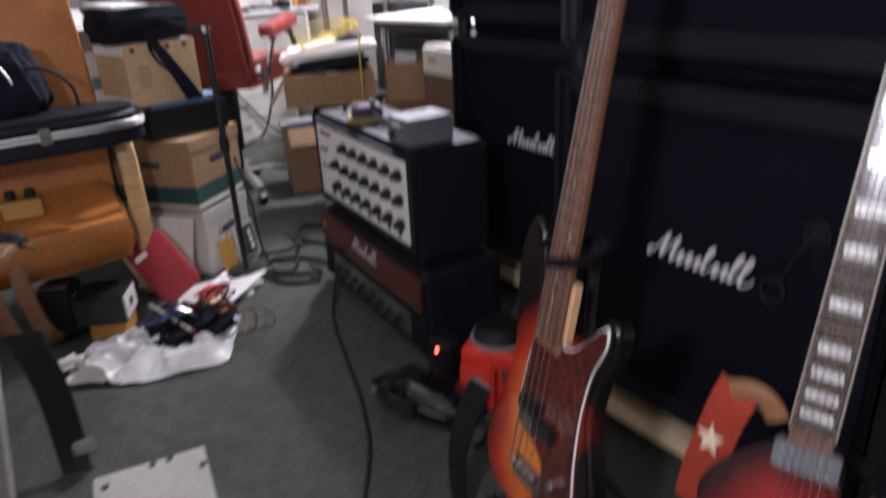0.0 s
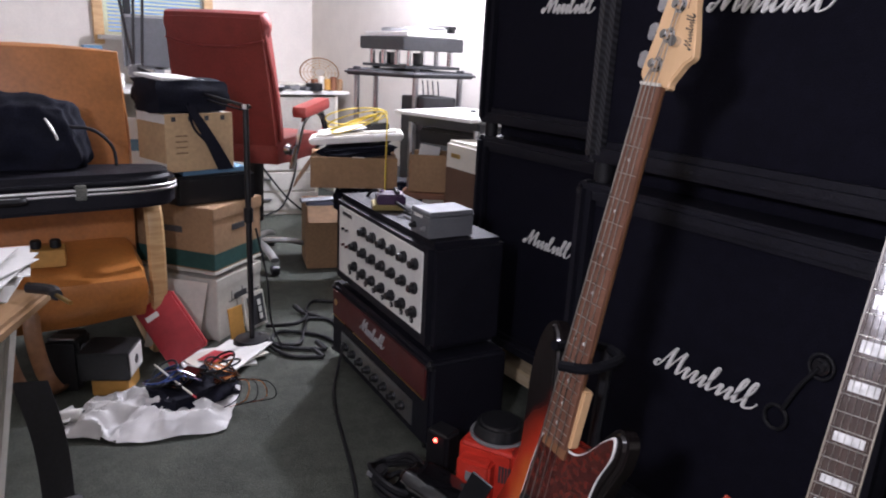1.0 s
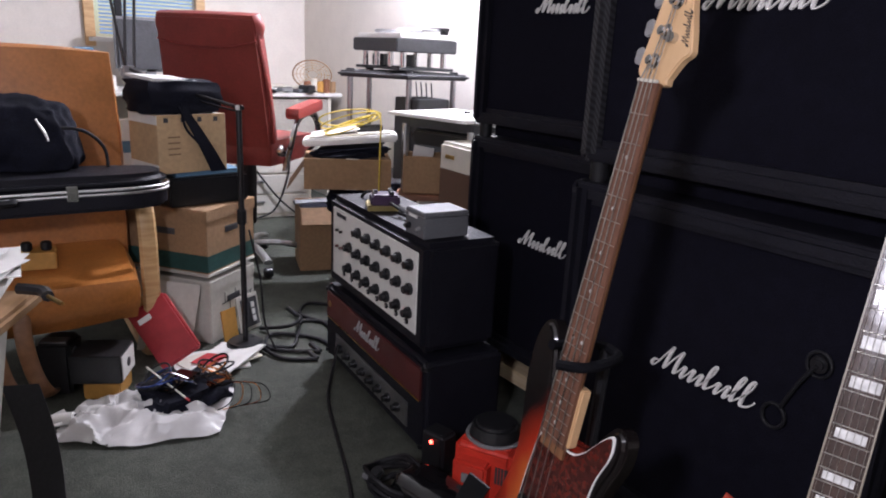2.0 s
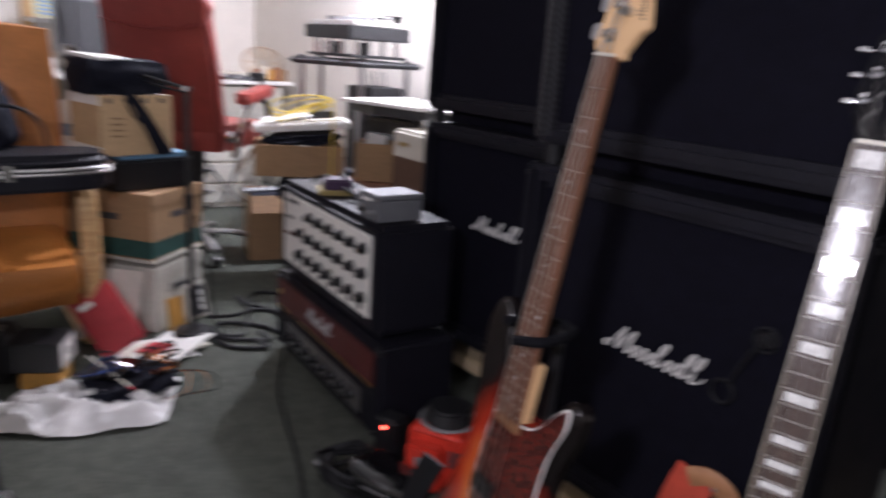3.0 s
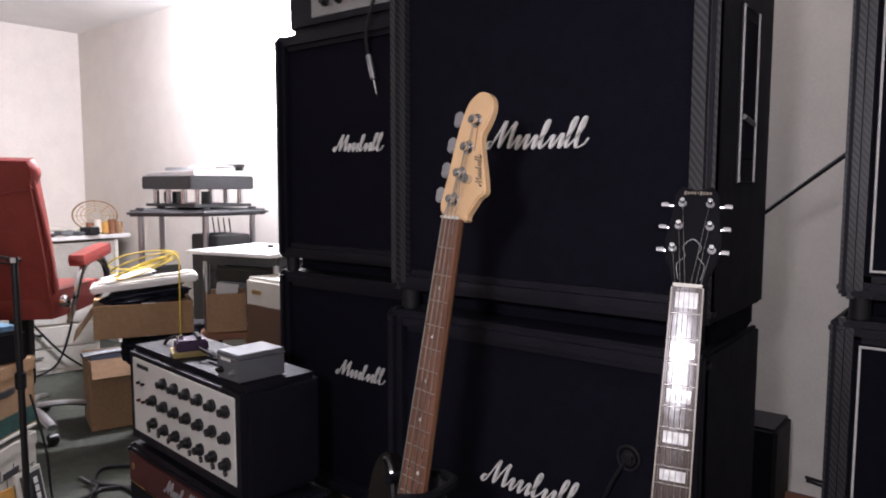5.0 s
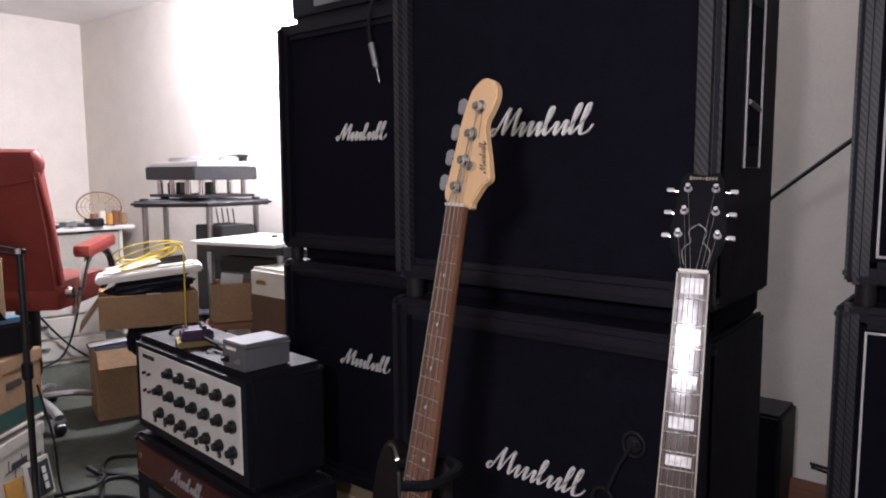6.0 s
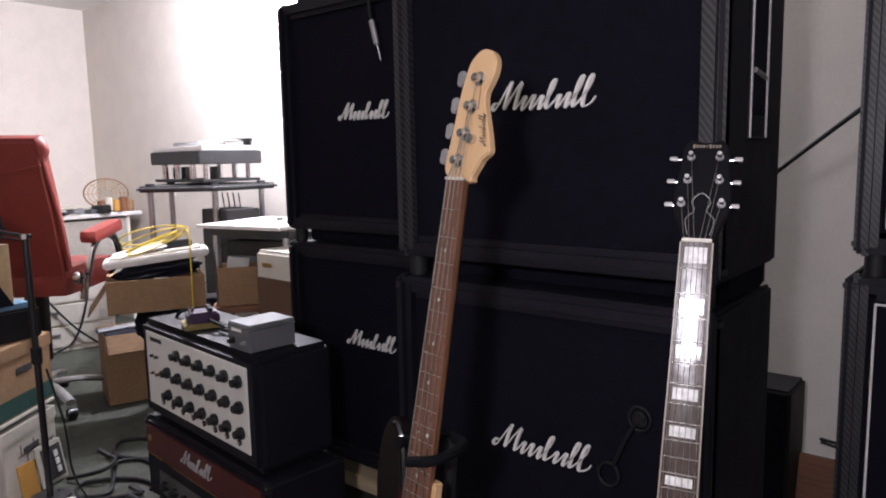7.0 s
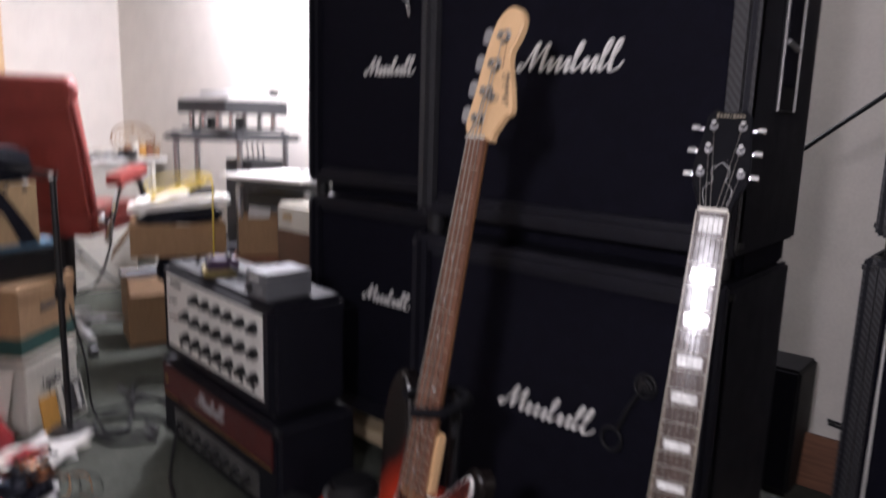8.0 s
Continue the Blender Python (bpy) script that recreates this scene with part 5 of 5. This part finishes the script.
tl = thing("hand_tool", (-1.13, -1.165, 0.722, 0, 0, 30), "small black tool with a brass end on a table", "tool")
part("grip", tube([(0, 0, 0.012), (0.05, 0.01, 0.014), (0.08, 0.0, 0.012)], 0.011), M["plastic"], tl)
part("tip", tube([(0.08, 0, 0.012), (0.13, -0.01, 0.010)], 0.004), M["gold"], tl)
hs = thing("hanging_strap", (-1.42, -1.16, 0.0), "dark webbing strap with buckles hanging to the floor", "strap")
b = sheet(12, 2, lambda u, v: (0.02 - 0.26 * (1 - u) ** 1.1 + (v - 0.5) * 0.03, 0.012 * math.sin(u * 4) + (v - 0.5) * (0.085 - 0.02 * u) + 0.03 * u, 0.005 + 0.30 * (1 - u)))
part("band", thicken(b, 0.005), M["rubber"], hs)
part("buckle", box((0.03, 0.05, 0.03), (0.0, 0.05, 0.06), 0.005), M["steel"], hs)

# ---- red office chair ----
oc = thing("office_chair", (-3.405, 0.09, -0.0, 0, 0, 42), "red leather executive chair with chrome arms", "office chair")
b = cushion((0.53, 0.10, 0.63), (0, -0.262, 1.010), (12, 0, 0), 0.08)
for v in b.verts:
    v.co.x *= 1.0 - 0.10 * max(0, (v.co.z - 0.9)) + 0.0
part("backrest", b, M["redlea"], oc, "tall red leather back")
part("head_roll", cushion((0.54, 0.085, 0.12), (0, -0.322, 1.275), (12, 0, 0), 0.25), M["redlea"], oc)
part("back_seam", tube([(-0.26, -0.356, 1.205), (-0.1, -0.358, 1.175), (0.1, -0.358, 1.175), (0.26, -0.356, 1.205)], 0.005), M["redlea"], oc)
for s in (-1, 1):
    part("edge_piping", tube([(s * 0.272, -0.215, 0.72), (s * 0.278, -0.27, 0.95), (s * 0.255, -0.345, 1.27)], 0.010), M["redlea"], oc)
part("seat", cushion((0.54, 0.52, 0.13), (0, 0.02, 0.665), puff=0.14), M["redlea"], oc)
for s in (-1, 1):
    part("arm_bar", tube([(s * 0.30, -0.16, 0.58), (s * 0.335, -0.16, 0.70), (s * 0.335, -0.06, 0.835), (s * 0.335, 0.12, 0.855), (s * 0.335, 0.20, 0.73), (s * 0.28, 0.18, 0.63)], 0, flat=(0.026, 0.013)), M["chrome"], oc, "chrome arm loop")
    part("arm_pad", cushion((0.075, 0.33, 0.055), (s * 0.335, 0.02, 0.880), (6, 0, 0), 0.25), M["redlea"], oc, "red padded armrest")
    part("arm_bolt", rod(0.03, 0.03, (s * 0.285, -0.19, 0.68), (0, s * 90, 0), bevel=0.006), M["chrome"], oc)
part("gas_column", rod(0.03, 0.53, (0, 0, 0.09)), M["plastic"], oc)
part("column_cover", rod(0.048, 0.34, (0, 0, 0.24), r2=0.055), M["plastic"], oc)
for k in range(5):
    a = k * 2 * math.pi / 5 + 0.5
    leg = part("base_leg", tube([(0.03 * math.cos(a), 0.03 * math.sin(a), 0.12), (0.18 * math.cos(a), 0.18 * math.sin(a), 0.115), (0.31 * math.cos(a), 0.31 * math.sin(a), 0.085)], 0, flat=(0.025, 0.016)), M["steel"], oc, "metal star base leg")
    part("caster", rod(0.028, 0.04, (0.31 * math.cos(a) - 0.02 * math.sin(a), 0.31 * math.sin(a) + 0.02 * math.cos(a), 0.030), (90, 0, math.degrees(a)), bevel=0.005), M["plastic"], leg)

# ---- turntable on its stand ----
S0, S1, Q0, Q1, SZ = -3.75, -3.13, 0.80, 1.36, 1.078
ts = thing("hifi_stand", (S0, Q0, 0), "dark slab-topped equipment stand on steel posts", "stand")
w, d = S1 - S0, Q1 - Q0
part("top_shelf", plate([(p.x, p.y) for p in spline([(0.0, 0.20, 0), (0.03, 0.15, 0), (w * 0.42, -0.10, 0), (w * 0.50, -0.10, 0), (w - 0.03, 0.12, 0), (w, 0.17, 0), (w, d - 0.04, 0), (w - 0.04, d, 0), (0.04, d, 0), (0, d - 0.04, 0)], 2, True)], SZ - 0.036, SZ, 0.012), M["dgrey"], ts)
part("lower_shelf", box((w, d, 0.03), (w / 2, d / 2, 0.42), 0.012), M["dgrey"], ts)
for x, y in ((0.05, 0.21), (w * 0.46, -0.05), (w - 0.05, 0.18), (w - 0.06, d - 0.06), (0.06, d - 0.06)):
    part("post", rod(0.017, SZ - 0.036, (x, y, 0), seg=20), M["steel"], ts, "brushed steel post")
    part("post_cap", rod(0.026, 0.012, (x, y, SZ), bevel=0.003), M["dgrey"], ts)
tt = thing("turntable", (S0 + 0.03, Q0 + 0.10, SZ), "record player with a dark plinth on metal pillars", "turntable")
part("sub_shelf", box((0.52, 0.38, 0.016), (0.28, 0.20, 0.022), 0.003), M["dgrey"], tt)
for x in (0.06, 0.20, 0.36, 0.50):
    for y in (0.06, 0.34):
        part("pillar", rod(0.018, 0.085, (x, y, 0.03), seg=16), M["chrome"], tt, "chrome pillar")
part("plinth", box((0.52, 0.42, 0.075), (0.28, 0.20, 0.152), 0.006), M["dgrey"], tt, "dark grey plinth")
part("deck_plate", box((0.50, 0.36, 0.03), (0.28, 0.20, 0.205), 0.004), M["white"], tt, "pale metal deck")
part("platter", rod(0.15, 0.022, (0.22, 0.20, 0.22), bevel=0.004, seg=40), M["grey"], tt)
part("tonearm", tube([(0.50, 0.34, 0.245), (0.48, 0.20, 0.25), (0.40, 0.08, 0.245)], 0.005), M["steel"], tt)
part("arm_base", rod(0.025, 0.04, (0.50, 0.34, 0.21), bevel=0.004), M["plastic"], tt)
part("cartridge", box((0.22, 0.06, 0.018), (0.42, 0.33, 0.252), 0.004), M["plastic"], tt)
part("motor", box((0.09, 0.10, 0.07), (0.13, 0.14, 0.066), 0.006, (0, 0, 20)), M["plastic"], tt)
part("motor", rod(0.04, 0.07, (0.40, 0.16, 0.032)), M["plastic"], tt)
for k in range(4):
    o = thing("hanging_lead", (S0 + 0.1 + 0.06 * k, Q1 - 0.03, 0.45), "thin dark lead hanging behind the stand", "cable", "stand leads")
    part("lead", tube([(0, 0, 0.56), (0.01, 0.02, 0.3), (-0.02 + 0.02 * k, 0.01, -0.012)], 0.004), M["rubber"], o)
gb_ = thing("grey_box", (-3.22, 1.10, 0.436), "grey electronics box on the stand's lower shelf", "electronics")
part("body", box((0.26, 0.22, 0.50), (0, 0, 0.25), 0.006), M["dgrey"], gb_)
part("slot", box((0.18, 0.004, 0.02), (0, -0.112, 0.30), 0.002), M["plastic"], gb_)

# second deck with a white top
dk = thing("side_table", (-2.41, 0.68, 0, 0, 0, 12), "small table with a white top and steel legs", "table")
part("tabletop", box((0.50, 0.48, 0.016), (0.0, 0.12, 0.909), 0.004), M["white"], dk, "white flat top")
part("under_tray", box((0.46, 0.36, 0.05), (0, 0.14, 0.875), 0.008), M["dgrey"], dk)
part("mechanism", box((0.40, 0.30, 0.07), (0.02, 0.14, 0.80), 0.01), M["plastic"], dk)
for x in (-0.21, 0.21):
    for y in (-0.03, 0.31):
        part("leg", rod(0.016, 0.86, (x, y, 0)), M["steel"], dk)
part("arm", tube([(0.22, -0.04, 0.90), (0.34, -0.05, 0.905), (0.42, -0.03, 0.90)], 0.008), M["steel"], dk)
part("switch", rod(0.014, 0.01, (0.14, 0.02, 0.936)), M["plastic"], dk)
bc = thing("brown_cabinet", (-2.40, 0.98, 0), "dark brown wooden cabinet under the side table", "cabinet")
part("body", box((0.34, 0.24, 0.72), (0, 0, 0.36), 0.006), M["brown"], bc)
part("door", box((0.32, 0.012, 0.66), (0, -0.125, 0.37), 0.003), M["brown"], bc)

vx = thing("combo_amplifier", (-2.105, 0.575, 0, 0, 0, -3), "cream combo amplifier with a brown diamond grille", "amplifier")
part("case", box((0.46, 0.24, 0.825), (0.12, 0.08, 0.4125), 0.014, seg=3), M["cream"], vx)
part("grille", box((0.42, 0.008, 0.58), (0.12, -0.042, 0.42), 0.003), M["brncloth"], vx, "brown woven grille")
part("name_bar", box((0.07, 0.004, 0.018), (-0.02, -0.043, 0.765), 0.002), M["gold"], vx)
part("handle", tube([(0.05, 0.08, 0.825), (0.07, 0.08, 0.845), (0.17, 0.08, 0.845), (0.19, 0.08, 0.825)], 0.008), M["rubber"], vx)

# heap between the chair and the amplifiers
hb = carton("cardboard_box", (-3.215, 0.475, 0.0, 0, 0, 72), (0.32, 0.27, 0.355), M["card"], "tall open cardboard box on the floor", None, slots=False, open_top=True)
part("flap", box((0.31, 0.10, 0.004), (0, -0.165, 0.315), 0.001, (58, 0, 0)), M["card2"], hb)
part("contents", box((0.29, 0.24, 0.05), (0, 0, 0.31), 0.006), M["navy"], hb, "dark folders")
ct = thing("crate", (-2.775, 0.585, 0.0, 0, 0, 64), "dark plastic crate full of black bags", "crate")
part("body", box((0.30, 0.26, 0.53), (0, 0.04, 0.265), 0.012), M["rubber"], ct)
for i in range(4):
    part("bag", cushion((0.20, 0.20, 0.12), (-0.17 + 0.07 * i, -0.02, 0.44 + 0.02 * (i % 2)), (0, 10 * i, 20 * i), 0.4, wob=0.3, seed=i), M["navy"], ct)
wide = carton("cardboard_box", (-2.82, 0.40, 0.532, 0, 0, 64), (0.42, 0.28, 0.15), M["card"], "wide cardboard box with brown tape on a crate", None, slots=False)
part("tape", box((0.06, 0.284, 0.152), (0.02, 0, 0.076), 0), M["cream"], wide, "strip of clear tape")
fl = part("flap", box((0.14, 0.26, 0.005), (-0.25, -0.02, 0.06), 0.001, (0, -55, 0)), M["card2"], wide)
kbd = thing("keyboard", (-2.80, 0.41, 0.722, 0, -5, 62), "old white computer keyboard lying on boxes", "keyboard")
part("cloth_under", cushion((0.34, 0.22, 0.05), (0, 0, -0.015), (0, 0, 0), 0.3, wob=0.3, seed=3), M["navy"], kbd)
part("case", box((0.46, 0.18, 0.035), (0, 0, 0.045), 0.008), M["white"], kbd)
part("key_field", box((0.40, 0.12, 0.012), (0, 0.0, 0.066), 0.003), M["cream"], kbd)
part("sheet", box((0.22, 0.15, 0.003), (-0.07, 0.02, 0.085), 0, (4, -6, 12)), M["paper"], kbd)
part("block", box((0.13, 0.06, 0.035), (0.10, 0.05, 0.085), 0.004), M["plastic"], kbd)
ye = thing("yellow_cable", (-2.79, 0.42, 0.775), "loops of yellow network cable over a keyboard", "cable")
for k in range(4):
    part("loop", tube([(0.13 * math.cos(a) * (1 - 0.1 * k) * 0.6, 0.13 * math.sin(a) * (1 + 0.1 * k) - 0.02, 0.06 + 0.045 * math.sin(a + 0.5 * k) + 0.012 * k) for a in [i * math.pi / 5 for i in range(10)]], 0.0036, closed=True, n=3, seg=6), M["yellow"], ye)
part("drop", tube([(0.03, 0.06, 0.09), (0.10, 0.05, 0.12), (0.17, 0.05, 0.11), (0.20, 0.035, 0.0), (0.205, 0.03, -0.2), (0.21, 0.03, -0.45), (0.24, 0.05, -0.74)], 0.0038), M["yellow"], ye)
cb2 = carton("cardboard_box", (-2.545, 0.67, 0.535, 0, 0, 55), (0.18, 0.17, 0.18), M["card"], "small open cardboard box with paper inside", None, slots=False, open_top=True)
part("paper", box((0.10, 0.006, 0.12), (0, 0.0, 0.16), 0, (14, 8, 0)), M["paper"], cb2)
part("tape", box((0.025, 0.003, 0.06), (0.0, -0.083, 0.145), 0), M["cream"], cb2)
us = thing("stool", (-2.545, 0.67, 0.0, 0, 0, 55), "low dark wooden stool under a small box", "stool")
part("seat", box((0.24, 0.24, 0.03), (0, 0, 0.518), 0.006), M["brown"], us)
for x in (-0.1, 0.1):
    for y in (-0.1, 0.1):
        part("leg", box((0.03, 0.03, 0.504), (x, y, 0.252), 0.004), M["brown"], us)
hs2 = thing("adjustable_wrench", (-3.16, 0.45, 0.362, 0, 0, 80), "grey plastic handle lying over a box", "tool")
part("handle", tube([(-0.18, 0, 0.015), (0, 0, 0.02), (0.12, 0.01, 0.02)], 0, flat=(0.03, 0.012)), M["silver"], hs2)

# ---- desk along the window wall ----
ds = thing("desk", (-5.30, 0.10, 0), "long white desk along the window wall", "desk")
part("desktop", box((0.75, 2.5, 0.03), (0, 0.10, 0.83), 0.006), M["white"], ds)
for y in (-1.15, 0.0, 1.15):
    part("side_panel", box((0.68, 0.03, 0.81), (0, y + 0.10, 0.405), 0.004), M["cream"], ds)
part("front_panel", box((0.02, 1.10, 0.46), (0.33, 0.68, 0.57), 0.004), M["zinc"], ds)
dm = thing("computer_monitor", (-5.28, 0.06, 0.846), "grey monitor seen from behind on the desk", "monitor")
part("shell", box((0.06, 0.44, 0.38), (0, -0.02, 0.31), 0.02), M["grey"], dm)
part("screen", box((0.006, 0.40, 0.34), (0.031, -0.02, 0.31), 0.002), M["dgrey"], dm)
part("foot", box((0.20, 0.26, 0.02), (0, 0, 0.011), 0.006), M["grey"], dm)
part("neck", box((0.04, 0.07, 0.14), (-0.01, 0, 0.08), 0.006), M["grey"], dm)
rng = random.Random(11)
for i in range(7):
    y = 0.28 + i * 0.13
    o = thing("paper_pile", (-5.12 + rng.uniform(-0.06, 0.06), y, 0.846, 0, 0, rng.uniform(-40, 40)), "loose pile of papers on the desk", "paper", "desk papers")
    for k in range(3):
        part("sheet", box((0.21, 0.29, 0.012), (0, 0, 0.008 + k * 0.016), 0.001, (rng.uniform(-2, 2), rng.uniform(-3, 3), rng.uniform(-25, 25))), M["paper"] if k % 2 else M["cream"], o)
for i in range(5):
    o = thing("small_jar", (-4.99, 1.17 + i * 0.055, 0.846), "small pot on the desk", "jar", "desk jars")
    part("jar", rod(0.028, 0.09 + 0.02 * (i % 2), (0, 0, 0), bevel=0.005), M[("brown", "cream", "orange", "brown", "card")[i]], o)
fn = thing("wire_basket", (-5.06, 1.24, 0.846, 0, 0, -30), "shallow round wire basket leaning on the desk", "basket")
for k in range(5):
    q = 0.135 - 0.024 * k
    part("ring", tube([(-0.05 - 0.012 * k + 0.3 * q * math.sin(a), q * 1.15 * math.cos(a), 0.135 + 0.85 * q * math.sin(a)) for a in [i * math.pi / 8 for i in range(16)]], 0.006 if k == 0 else 0.0028, closed=True, n=3, seg=6), M["card3"] if k else M["card"], fn)
for k in range(8):
    a = k * math.pi / 4
    part("rib", tube([(-0.05 + 0.0405 * math.sin(a), 0.155 * math.cos(a), 0.135 + 0.115 * math.sin(a)), (-0.098 + 0.012 * math.sin(a), 0.045 * math.cos(a), 0.135 + 0.033 * math.sin(a))], 0.0028, smooth=False, seg=6), M["card3"], fn)
rng = random.Random(21)
for i in range(9):
    o = thing("gadget", (-4.98 + rng.uniform(-0.05, 0.05), 0.55 + i * 0.075, 0.846, 0, 0, rng.uniform(0, 90)), "small dark electronic gadget with a lead on the desk", "gadget", "desk gadgets")
    hh = rng.uniform(0.025, 0.06)
    part("body", box((rng.uniform(0.07, 0.13), rng.uniform(0.05, 0.09), hh), (0, 0, hh / 2 + 0.001), 0.008, seg=3), M[("plastic", "dgrey", "grey", "silver")[i % 4]], o)
    part("lead", tube([(0.02, 0, hh * 0.5), (0.09, 0.02, 0.015), (0.12, 0.07, 0.006), (0.05, 0.11, 0.006)], 0.004, seg=6), M["rubber"], o)
    part("button", rod(0.008, 0.006, (0.01, 0.01, hh), seg=12, bevel=0.001), M["steel"], o)
for i, (y, mt, hh) in enumerate(((-0.42, "blue", 0.28), (-0.30, "paper", 0.10), (-0.52, "greencard", 0.16))):
    o = thing("file_box", (-5.05, y, 0.846, 0, 0, 8 * i), "file box standing on the desk", "box", "desk files")
    part("body", box((0.10, 0.12, hh), (0, 0, hh / 2), 0.004), M[mt], o)
wb2 = thing("blue_board", (-3.15, -0.62, 0.0, 0, 0, 90), "blue and white board standing behind the boxes", "board")
part("board", box((0.34, 0.02, 0.84), (0, 0, 0.42), 0.004), M["blue"], wb2)
part("white_strip", box((0.342, 0.022, 0.10), (0, 0, 0.79), 0.002), M["white"], wb2)
part("white_strip", box((0.342, 0.022, 0.14), (0, 0, 0.62), 0.002), M["white"], wb2)

# low drawers behind the office chair
du = thing("drawer_unit", (-4.62, 0.55, 0, 0, 0, 80), "low off-white drawer unit with cables across it", "drawers")
part("carcass", box((0.80, 0.40, 0.48), (0, 0, 0.24), 0.006), M["cream"], du)
for i in range(3):
    dr = part("drawer_front", box((0.76, 0.014, 0.13), (0, -0.204, 0.10 + i * 0.145), 0.003), M["whitecard"], du)
    part("drawer_handle", box((0.12, 0.018, 0.014), (0, -0.216, 0.12 + i * 0.145), 0.004), M["grey"], dr)
for k, pts in enumerate(([(-0.35, -0.10, 0.488), (-0.1, -0.21, 0.490), (0.0, -0.235, 0.35), (0.15, -0.24, 0.15), (0.3, -0.25, 0.012)], [(0.35, -0.05, 0.488), (0.25, -0.20, 0.49), (0.22, -0.235, 0.3), (0.10, -0.25, 0.05), (-0.2, -0.32, 0.012)])):
    o = thing("mains_lead", (-4.62, 0.55, 0, 0, 0, 80), "black mains lead hanging over a drawer unit", "cable", "drawer leads")
    part("lead", tube(pts, 0.007), M["rubber"], o)
